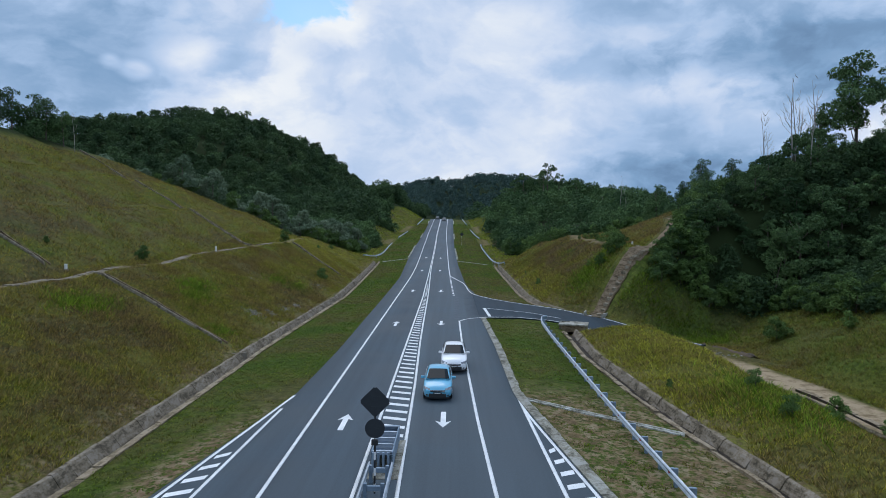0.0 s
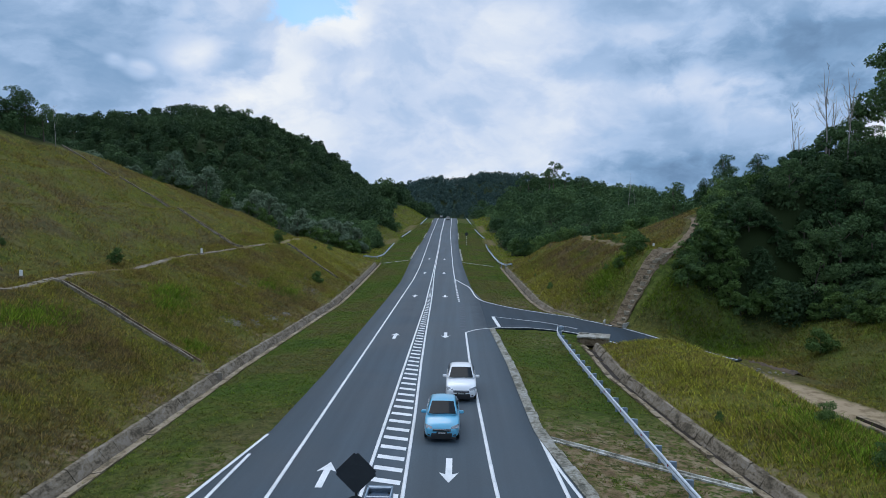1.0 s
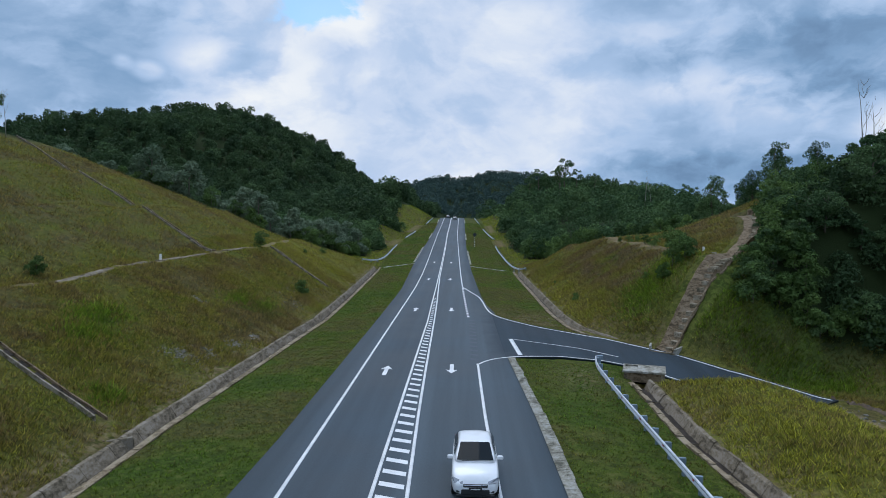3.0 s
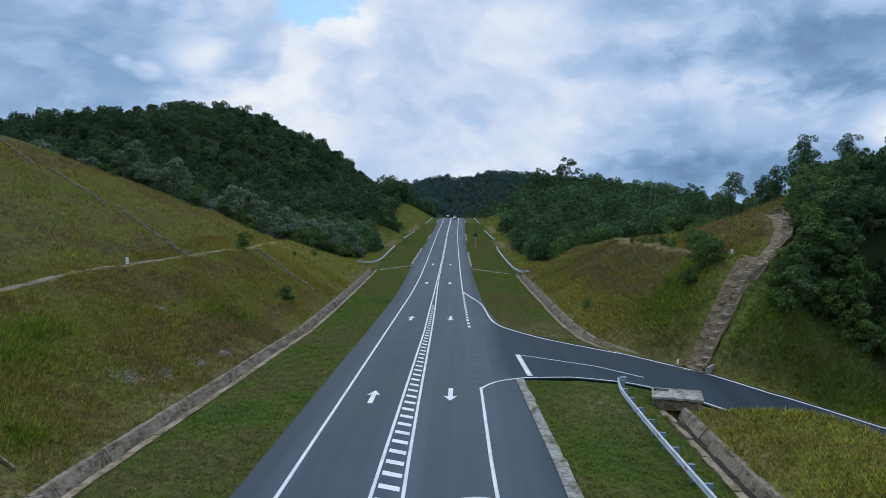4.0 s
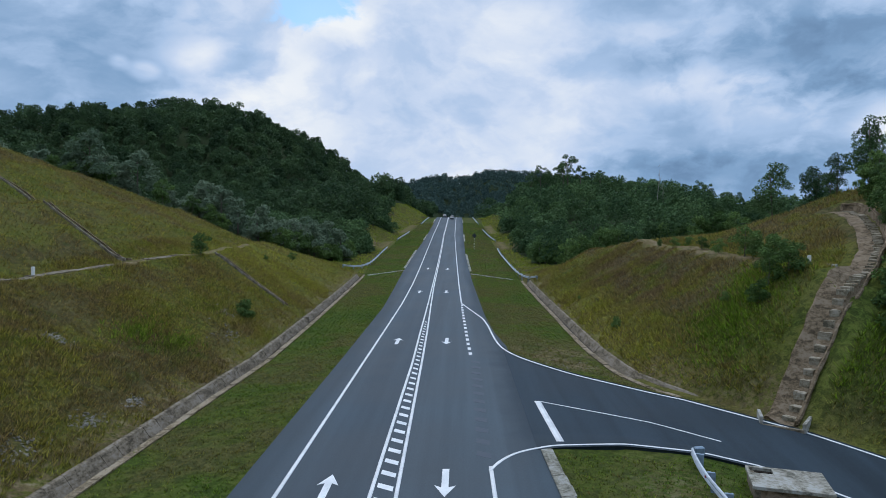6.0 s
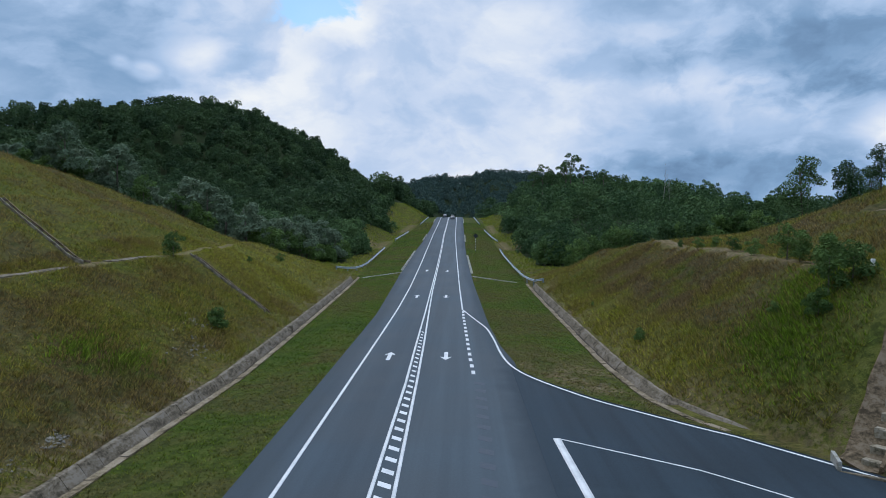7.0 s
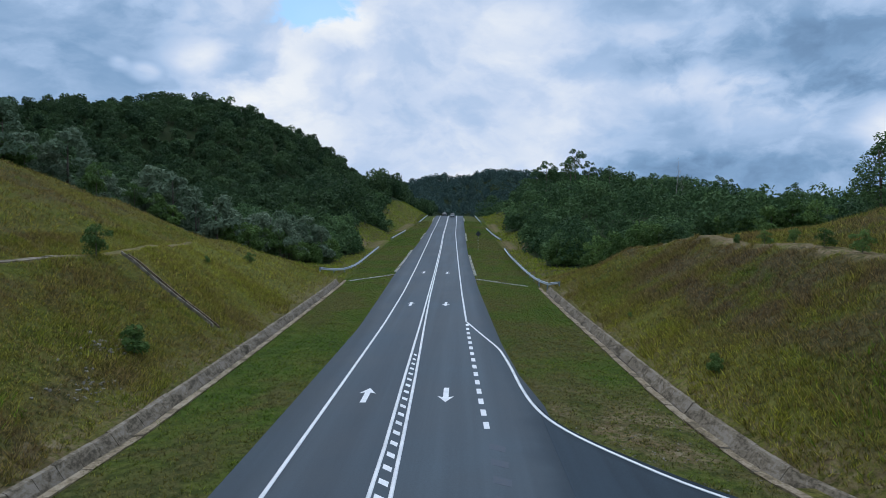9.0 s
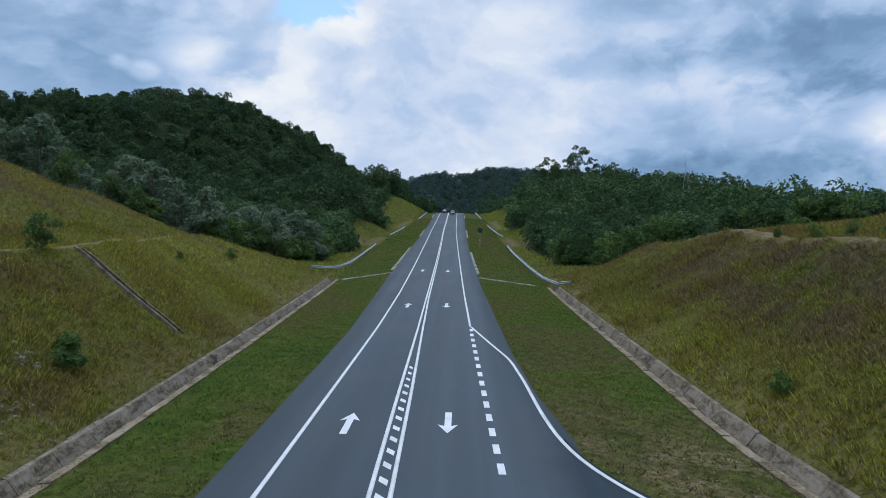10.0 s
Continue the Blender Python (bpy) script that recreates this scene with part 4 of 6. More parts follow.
def side_level(x, y):
    return float(side_near(np.array([x]), np.array([y]))[1][0])


def make_side_road():
    a, b = resample(NEAR_EDGE, 44), resample(FAR_EDGE, 44)
    t = np.linspace(0, 1, 11)
    xy = a[:, None, :] * (1 - t)[None, :, None] + b[:, None, :] * t[None, :, None]
    z = side_near(xy[..., 0], xy[..., 1])[1] + 0.004
    v = np.concatenate([xy, z[..., None]], axis=-1).reshape(-1, 3)
    n = len(v)
    idx = np.arange(n).reshape(44, 11)
    f = [np.stack([idx[:-1, :-1], idx[:-1, 1:], idx[1:, 1:], idx[1:, :-1]], axis=-1).reshape(-1, 4)[:, ::-1]]
    v = np.concatenate([v, v - np.array([0, 0, 0.3])])
    for col in (0, 10):
        q = np.stack([idx[:-1, col], idx[1:, col], idx[1:, col] + n, idx[:-1, col] + n], axis=-1)
        f.append(q if col == 0 else q[:, ::-1])
    q = np.stack([idx[-1, :-1], idx[-1, 1:], idx[-1, 1:] + n, idx[-1, :-1] + n], axis=-1)
    f.append(q)
    ob = new("side_road", mesh_of("side_road", v, np.concatenate(f), ASPHALT_NEW))
    return tagged(ob, "dark newly laid asphalt side road joining the highway", "road", kind="structure")


side_road = make_side_road()


def stroke(name, pts, width, parent, level, mat=None, lift=0.010, count=40):
    """A painted line along a bent path."""
    p = resample(pts, count)
    d = np.gradient(p, axis=0)
    d /= np.linalg.norm(d, axis=1)[:, None]
    side = np.column_stack([-d[:, 1], d[:, 0]]) * width / 2
    z = np.array([level(x, y) for x, y in p])[:, None] + lift
    top = np.concatenate([np.column_stack([p + side, z]), np.column_stack([p - side, z])])
    v = np.concatenate([top, top - np.array([0, 0, 0.006])])
    i = np.arange(count - 1)
    n = 2 * count
    f = [np.column_stack([i, i + count, i + count + 1, i + 1]), np.column_stack([i + n, i, i + 1, i + 1 + n]), np.column_stack([i + count, i + count + n, i + count + 1 + n, i + count + 1])]
    return part_mesh(name, mesh_of(name, v, np.concatenate(f), mat or PAINT), parent)


def mixed_level(x, y):
    return max(float(road_z(y)), 0.004) if x < 4.4 else side_level(x, y) + 0.004


stroke("edge_line", [(0.33, 120.6), (1.4, 114.8), (2.4, 109.6), (2.75, 104.5), (2.95, 99.5), (3.2, 96.2), (3.7, 93.6), (4.5, 91.6), (5.6, 89.6), (7.3, 86.8), (11.7, 81.8), (15.6, 78.5), (18.8, 75.8), (22.7, 72.0), (25.2, 69.4)], 0.16, road, mixed_level, count=70)
stroke("edge_line", [(1.45, 70.1), (1.9, 71.2), (2.7, 72.3), (4.3, 73.25), (7.6, 73.6), (10.7, 73.35), (13.6, 71.85), (17.0, 68.9), (19.9, 65.8)], 0.15, road, mixed_level, count=60)
stroke("stop_line", [(4.42, 80.4), (4.72, 73.75)], 0.34, side_road, side_level, count=4)
stroke("lane_line", [(4.6, 80.3), (8.5, 77.6), (12.2, 74.9)], 0.10, side_road, side_level, count=12)
y = 92.4
while y < 119.5:
    x = float(along(y, (92, 96, 117), (0.98, 0.84, 0.36)))
    flat_shape("give_way_dash", [(x - 0.12, y), (x + 0.12, y), (x + 0.10, y + 0.95), (x - 0.14, y + 0.95)], road)
    y += 1.88
for k in range(12):
    y = 71.8 + 1.65 * k
    flat_shape("old_marking", [(0.95, y), (1.55, y - 0.35), (1.6, y + 0.25), (1.0, y + 0.6)], road, mat=PAINT_OLD, lift=0.005, thick=0.004)

# painted islands at both edges near the start
stroke("edge_line", [(-12.2, 10), (-9.9, 26.7), (-8.15, 41.2)], 0.15, road, lambda x, y: 0.0, lift=0.006)
stroke("edge_line", [(-9.0, 10), (-8.6, 26.8), (-8.32, 35.7), (-8.2, 38.5)], 0.15, road, lambda x, y: 0.0, lift=0.008)
stroke("edge_line", [(5.9, 10), (5.2, 27.5), (4.68, 41.6)], 0.16, road, lambda x, y: 0.0, lift=0.006)
stroke("edge_line", [(8.9, 10), (6.4, 27.5), (4.9, 38.1), (4.72, 40.2)], 0.15, road, lambda x, y: 0.0, lift=0.008)
for k in range(15):
    y = 32.3 - 1.35 * k
    a, b = float(along(y, (10, 27.5, 41.6), (5.9, 5.2, 4.68))) + 0.2, float(along(y, (10, 27.5, 38.1), (8.9, 6.4, 4.9))) - 0.2
    if b - a > 0.15:
        flat_shape("island_bar", [(a, y), (b, y + 0.3), (b, y + 0.75), (a, y + 0.45)], road)
    y -= 1.3
    a, b = float(along(y, (10, 26.7, 41.2), (-12.2, -9.9, -8.15))) + 0.2, float(along(y, (10, 26.8, 35.7), (-9.0, -8.6, -8.32))) - 0.2
    if b - a > 0.1:
        flat_shape("island_bar", [(a, y - 0.2), (b, y + 0.3), (b, y + 0.72), (a, y + 0.22)], road)


# ---- concrete: edge strips, drains, stepped drains, culvert ----
def prism(profile, length, name, mat, lip=None):
    """A closed profile (across, up) run along y, with slightly drawn-in ends that leave a joint."""
    k = len(profile)
    v = []
    for y, s in ((0.012, 1.0), (length - 0.012, 1.0)):
        v += [(a, y, b) for a, b in profile]
    bm = bmesh.new()
    vs = [bm.verts.new(p) for p in v]
    bm.faces.new(vs[:k])
    bm.faces.new(list(reversed(vs[k:])))
    for i in range(k):
        j = (i + 1) % k
        bm.faces.new((vs[j], vs[i], vs[k + i], vs[k + j]))
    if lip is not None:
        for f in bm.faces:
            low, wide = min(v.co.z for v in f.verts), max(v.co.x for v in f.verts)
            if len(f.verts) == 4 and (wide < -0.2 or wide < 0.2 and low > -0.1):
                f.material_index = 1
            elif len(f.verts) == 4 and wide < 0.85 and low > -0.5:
                # inner wall and floor: the trench's shade painted as near-black concrete
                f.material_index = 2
    bmesh.ops.recalc_face_normals(bm, faces=bm.faces)
    me = bpy.data.meshes.new(name)
    bm.to_mesh(me)
    bm.free()
    me.materials.append(mat)
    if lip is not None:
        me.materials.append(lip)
        me.materials.append(DIRTY_SHADED)
    return me


def lay(pts, length, meshes, name, parent, level, rng, mirror=False, wobble=0.012):
    """Pieces laid end to end along a bent path (x, y)."""
    p = np.array(pts, dtype=float)
    s = np.concatenate([[0], np.cumsum(np.linalg.norm(np.diff(p, axis=0), axis=1))])
    k = int(s[-1] / length)
    for i in range(k):
        a, b = [np.array([np.interp(q, s, p[:, 0]), np.interp(q, s, p[:, 1])]) for q in (i * length, (i + 1) * length)]
        za, zb = level(*a), level(*b)
        d = Vector((b[0] - a[0], b[1] - a[1], zb - za))
        turn = math.atan2(-d.x, d.y)
        tilt = math.atan2(d.z, math.hypot(d.x, d.y))
        m = Matrix.Translation((a[0], a[1], za + wobble * rng.normal())) @ Matrix.Rotation(turn, 4, "Z") @ Matrix.Rotation(tilt + 0.004 * rng.normal(), 4, "X") @ Matrix.Diagonal((-1 if mirror else 1, d.length / length, 1, 1))
        ob = new(name, meshes[int(rng.integers(len(meshes)))])
        ob.parent = parent
        ob.matrix_basis = m


rng = np.random.default_rng(17)
CONCRETE_BROWN = mat_concrete("earth_stained_concrete", (0.245, 0.186, 0.125), 21.0)
CONCRETE_GREY = mat_concrete("pale_grey_drain_concrete", (0.27, 0.228, 0.176), 27.0)
LIP = mat_concrete("sandy_concrete_lip", (0.33, 0.265, 0.185), 31.0)
WALLS = mat_concrete("pale_wall_concrete", (0.32, 0.285, 0.235), 3.0)
# dirty concrete, darkened further to carry the shade inside drains and recesses
DIRTY_SHADED = mat_concrete("dirt_and_shade_concrete", (0.05, 0.04, 0.032), 5.0)
DRAIN = [(-0.42, 0.09), (0.0, 0.06), (0.05, -0.34), (0.58, -0.37), (0.97, 0.17), (1.13, 0.20), (1.20, 0.06), (0.66, -0.66), (0.0, -0.66), (-0.40, -0.2)]
DEEP = [(-0.36, 0.04), (0.0, 0.01), (0.05, -0.36), (0.70, -0.39), (0.98, 0.13), (1.14, 0.17), (1.20, 0.05), (0.80, -0.66), (0.0, -0.66), (-0.36, -0.2)]
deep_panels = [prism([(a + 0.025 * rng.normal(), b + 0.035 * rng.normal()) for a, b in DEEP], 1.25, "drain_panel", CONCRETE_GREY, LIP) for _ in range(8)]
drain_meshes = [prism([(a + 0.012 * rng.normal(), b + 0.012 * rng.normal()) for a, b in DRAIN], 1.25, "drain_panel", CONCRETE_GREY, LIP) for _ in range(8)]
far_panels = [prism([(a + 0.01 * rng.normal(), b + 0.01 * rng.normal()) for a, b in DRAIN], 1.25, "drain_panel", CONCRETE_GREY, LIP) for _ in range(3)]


def drain_level(x, y):
    return float(road_z(y)) - 0.40


def path_of(fn, y0, y1, step=4.0):
    return [(float(fn(y)), y) for y in np.arange(y0, y1, step)]


left_ditch = empty("drain", pose(0, 0, 0), "weathered concrete lined drain at the foot of the cut slope", "drain", kind="structure")
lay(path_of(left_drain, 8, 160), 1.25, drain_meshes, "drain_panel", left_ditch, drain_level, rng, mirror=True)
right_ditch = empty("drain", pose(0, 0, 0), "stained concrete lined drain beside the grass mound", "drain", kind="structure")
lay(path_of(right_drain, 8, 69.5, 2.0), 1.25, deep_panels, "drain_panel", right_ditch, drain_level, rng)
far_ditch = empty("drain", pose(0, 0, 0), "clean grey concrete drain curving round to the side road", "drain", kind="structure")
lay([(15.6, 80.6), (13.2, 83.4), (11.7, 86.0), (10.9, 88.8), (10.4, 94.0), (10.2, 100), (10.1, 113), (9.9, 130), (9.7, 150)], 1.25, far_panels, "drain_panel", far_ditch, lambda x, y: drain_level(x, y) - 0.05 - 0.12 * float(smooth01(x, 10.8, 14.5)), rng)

KERB = mat_concrete("white_washed_concrete", (0.58, 0.58, 0.54), 13.0)
far_meshes = [prism([(-0.30, 0.06), (-0.05, 0.12), (0.08, 0.11), (0.06, -0.2), (-0.30, -0.2)], 1.0, "edge_strip", KERB)]
strip_meshes = [prism([(-0.46, 0.035), (-0.05 + 0.02 * rng.normal(), 0.075), (0.06 + 0.03 * rng.normal(), 0.06), (0.05, -0.2), (-0.46, -0.2)], 1.0, "edge_strip", CONCRETE_PALE) for _ in range(4)]
strip = empty("kerb", pose(0, 0, 0), "pale concrete edge strip along the asphalt shoulder", "kerb", kind="structure")
lay([(float(right_pave(y)), y) for y in np.arange(10, 73.5, 1.5)], 1.0, strip_meshes, "edge_strip", strip, lambda x, y: float(road_z(y)), rng, wobble=0.005)
for fn, y0, y1, s in ((left_pave, 164, 206, -1), (right_pave, 160, 196, 1), (left_pave, 240, 262, -1), (right_pave, 236, 262, 1), (left_pave, 318, 336, -1), (right_pave, 318, 336, 1)):
    far_strip = empty("kerb", pose(0, 0, 0), "pale concrete edge strip beside the verge", "kerb", kind="structure")
    lay([(float(fn(y)) + 0.25 * s, y) for y in np.arange(y0, y1 + 0.1, 2.0)], 2.0, far_meshes, "edge_strip", far_strip, lambda x, y: float(road_z(y)), rng, mirror=s < 0, wobble=0.005)

chute_meshes = [prism([(-0.22, 0.06), (-0.14, 0.06), (-0.11, -0.02), (0.11, -0.02), (0.14, 0.06), (0.22, 0.06), (0.22, -0.2), (-0.22, -0.2)], 1.0, "chute_piece", KERB)]


def chute(pts):
    ob = empty("chute", pose(0, 0, 0), "narrow pale concrete channel across the verge", "drain", kind="structure")
    lay(pts, 1.0, chute_meshes, "chute_piece", ob, lambda x, y: ground_z(x, y) + 0.02, rng, wobble=0.005)


chute([(5.1, 41.5), (8.6, 39.1), (12.75, 36.4)])
chute([(1.75, 155.6), (5.0, 153.0), (8.6, 150.4)])
chute([(-9.6, 160.5), (-12.0, 157.5), (-15.0, 154.5)])


def stepped_drain(pts, label, wall=0.08, width=0.66):
    """A straight stepped drain down a slope between two low walls."""
    ob = empty("stepped_drain", pose(0, 0, 0), label, "drain", "stepped drains on the slope")
    a, b = Vector(pts[0]), Vector(pts[1])
    d = (b - a).normalized()
    side = Vector((-d.y, d.x))
    ln = (b - a).length
    for s in (-1, 1):
        bm = bmesh.new()
        prev = None
        k = max(4, int(ln / 1.2))
        for i in range(k + 1):
            q = a + d * (ln * i / k) + side * (s * width / 2)
            z = ground_z(q.x, q.y) + (0.26 if s > 0 else 0.16) + 0.02 * math.sin(i * 2.3)
            ring = [bm.verts.new((q.x + side.x * o, q.y + side.y * o, zz)) for o, zz in ((-wall / 2, z - 0.9), (-wall / 2, z), (wall / 2, z), (wall / 2, z - 0.9))]
            if prev:
                for j in range(4):
                    bm.faces.new((prev[j], prev[(j + 1) % 4], ring[(j + 1) % 4], ring[j]))
            else:
                bm.faces.new(ring)
            prev = ring
        bm.faces.new(list(reversed(prev)))
        bmesh.ops.recalc_face_normals(bm, faces=bm.faces)
        part("side_wall", bm, WALLS if s > 0 else CONCRETE_BROWN, ob)
    k = int(ln / 0.6)
    for i in range(k):
        q = a + d * (ln * (i + 0.5) / k)
        ahead, behind = q + d * 0.4, q - d * 0.4
        pitch = math.atan2(ground_z(ahead.x, ahead.y) - ground_z(behind.x, behind.y), 0.8)
        z = ground_z(q.x, q.y)
        bm = bmesh.new()
        h, l = width / 2 - wall / 2 - 0.01, ln / k / 2 + 0.05
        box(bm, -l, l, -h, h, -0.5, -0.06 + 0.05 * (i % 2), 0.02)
        # tread colour holds both dirt and the dim interior between the walls
        step = part("step", bm, DIRTY_SHADED, ob)
        step.matrix_basis = Matrix.Translation((q.x, q.y, z + 0.02)) @ Matrix.Rotation(math.atan2(d.y, d.x), 4, "Z") @ Matrix.Rotation(-pitch, 4, "Y")
    return ob


stepped_drain([(-16.9, 55.3), (-29.8, 60.6)], "stepped concrete drain with pale side walls down the lower slope")
stepped_drain([(-33.2, 59.4), (-52.0, 64.0)], "dirt-filled stepped concrete drain down the upper slope")
stepped_drain([(-17.3, 111.8), (-25.7, 115.8)], "narrow stepped concrete drain overgrown along its edge", width=0.6)
stepped_drain([(-29.0, 103.2), (-40.4, 110.0)], "stepped concrete drain down the upper grass slope", width=0.6)
stepped_drain([(-42.2, 110.8), (-51.2, 114.6)], "middle run of a stepped drain up the grass slope", width=0.6)
stepped_drain([(-53.0, 115.2), (-63.0, 119.6)], "upper run of a stepped drain below the tree line", width=0.6)


def drain_mouth(x, y, sgn):
    """Where a stepped drain empties: a notch between two cheek walls, its shade painted on the apron."""
    z = float(road_z(y)) - 0.40
    ob = empty("drain_inlet", pose(x, y, z), "cracked concrete inlet where a stepped drain meets the ditch", "drain")
    for dy in (-0.62, 0.62):
        bm = box_bm(-0.75, 0.45, dy - 0.09, dy + 0.09, -0.5, 0.20, 0.03)
        part("cheek_wall", bm, CONCRETE, ob)
    part("apron", box_bm(-0.7, 0.5, -0.53, 0.53, -0.45, 0.02, 0.02), DIRTY_SHADED, ob)
    part("lintel", box_bm(-0.95, -0.76, -0.75, 0.75, -0.3, 0.24, 0.03), CONCRETE_BROWN, ob)
    ob.matrix_basis = pose(x, y, z, 0, 0, 35 if sgn < 0 else 0)


drain_mouth(-15.6, 54.6, -1)
drain_mouth(-15.5, 111.2, -1)

TREAD = mat_concrete("worn_step_concrete", (0.36, 0.315, 0.24), 51.0)
LID = mat_concrete("rain_marked_slab", (0.40, 0.39, 0.35), 41.0)
# the masonry cascade on the slope above the side road

def make_cascade():
    ob = empty("cascade_drain", pose(0, 0, 0), "wide stained concrete cascade drain with rough stone steps climbing the slope", "drain")
    p = resample(CASCADE, 60)
    d = np.gradient(p, axis=0)
    d /= np.linalg.norm(d, axis=1)[:, None]
    n = np.column_stack([-d[:, 1], d[:, 0]])
    rg = np.random.default_rng(3)
    bm = bmesh.new()
    prev = None
    for i in range(len(p)):
        bed = ground_z(*p[i]) + 0.14
        lips = [ground_z(*(p[i] + n[i] * o)) + 0.10 for o in (1.25, -1.05)]
        ring = []
        for o, h in ((1.00, lips[0] - 0.08), (0.90, lips[0]), (0.50, lips[0] * 0.45 + bed * 0.55), (0.14, bed), (-0.50, bed), (-0.58, lips[1] - 0.02), (-0.70, lips[1]), (-0.74, lips[1] - 0.15)):
            q = p[i] + n[i] * (o + 0.03 * rg.normal())
            ring.append(bm.verts.new((q[0], q[1], h + 0.02 * rg.normal())))
        if prev:
            for j in range(len(ring) - 1):
                bm.faces.new((prev[j], prev[j + 1], ring[j + 1], ring[j]))
        prev = ring
    bmesh.ops.recalc_face_normals(bm, faces=bm.faces)
    bed = part("channel", bm, CONCRETE_BROWN, ob, "tan stained concrete channel")
    mod = bed.modifiers.new("depth", "SOLIDIFY")
    mod.thickness, mod.offset = 0.2, -1.0
    count = 66
    q = resample(CASCADE, count)
    for i in range(1, count - 1):
        dd = q[i + 1] - q[i - 1]
        ln = np.linalg.norm(dd) / 2
        a = math.atan2(dd[1], dd[0])
        nn = np.array([-dd[1], dd[0]]) / np.linalg.norm(dd)
        c = q[i] - nn * (0.18 + 0.03 * rg.normal())
        top = 0.20 + 0.05 * rg.random()
        bm = box_bm(-ln * 0.48, ln * (0.44 + 0.06 * rg.random()), -0.29, 0.31 + 0.05 * rg.normal(), -0.4, top, 0.03)
        for v in bm.verts:
            v.co += Vector(rg.normal(size=3) * 0.02)
        step = part("stone_step", bm, TREAD, ob)
        step.matrix_basis = Matrix.Translation((c[0], c[1], ground_z(*q[i]))) @ Matrix.Rotation(a + 0.06 * rg.normal(), 4, "Z")
    # catch basin at the foot
    for x0, y0, x1, y1, low, high in ((15.35, 78.0, 17.0, 77.05, -0.75, -0.30), (17.0, 77.05, 18.6, 79.3, -0.75, -0.02), (15.35, 78.0, 15.75, 79.3, -0.75, 0.08)):
        ln = math.hypot(x1 - x0, y1 - y0)
        wall = part("basin_wall", box_bm(-0.02, ln, -0.08, 0.08, low, high, 0.02), LID if y1 > y0 else CONCRETE, ob)
        wall.matrix_basis = pose(x0, y0, 0, 0, 0, math.degrees(math.atan2(y1 - y0, x1 - x0)))


make_cascade()
spill = empty("spillway", pose(0, 0, 0), "short broken concrete spillway from the bench", "drain")
lay([(22.0, 90.6), (22.9, 88.8), (23.4, 86.2)], 0.8, chute_meshes, "chute_piece", spill, lambda x, y: ground_z(x, y) + 0.08, rng)


def make_culvert():
    ob = empty("culvert_headwall", pose(12.7, 69.5, 0, 0, 0, -15), "stained concrete culvert box with a slab lid and inlet opening", "culvert")
    top = 0.12
    # lid in four pieces round the square inlet
    for x0, x1, y0, y1 in ((-1.38, -1.26, -1.12, 1.12), (-1.26, -0.44, -1.12, 0.38), (-1.26, -0.44, 0.98, 1.12), (-0.44, 1.38, -1.12, 1.12)):
        part("lid_slab", box_bm(x0 + 0.001, x1 - 0.001, y0, y1, top - 0.13, top, 0.008), LID, ob)
    for x0, x1 in ((-1.30, -1.08), (1.08, 1.30)):
        part("side_wall", box_bm(x0, x1, -1.02, 1.05, -1.7, top - 0.135), CONCRETE, ob)
    part("head_wall", box_bm(-1.075, 1.075, -1.0, -0.82, -0.62, top - 0.135), CONCRETE_BROWN, ob, "brown streaked front wall")
    # inner shade of the box is painted on its back wall and floor
    part("back_wall", box_bm(-1.075, 1.075, 0.85, 1.05, -1.7, top - 0.135), DIRTY_SHADED, ob)
    part("floor_slab", box_bm(-1.075, 1.075, -1.0, 0.84, -1.7, -1.3), DIRTY_SHADED, ob)
    for x, turn in ((-1.15, 38), (1.15, -30)):
        wing = part("wing_wall", box_bm(-0.07, 0.07, -1.3, 0, -1.6, -0.80, 0.02), CONCRETE, ob)
        wing.matrix_basis = pose(x, -1.03, 0, 0, 0, turn)


make_culvert()


# ---- guard rails ----
BEAM = [(0.0, 0.155), (0.05, 0.135), (0.085, 0.10), (0.05, 0.05), (0.012, 0.02), (0.012, -0.02), (0.05, -0.05), (0.085, -0.10), (0.05, -0.135), (0.0, -0.155)]


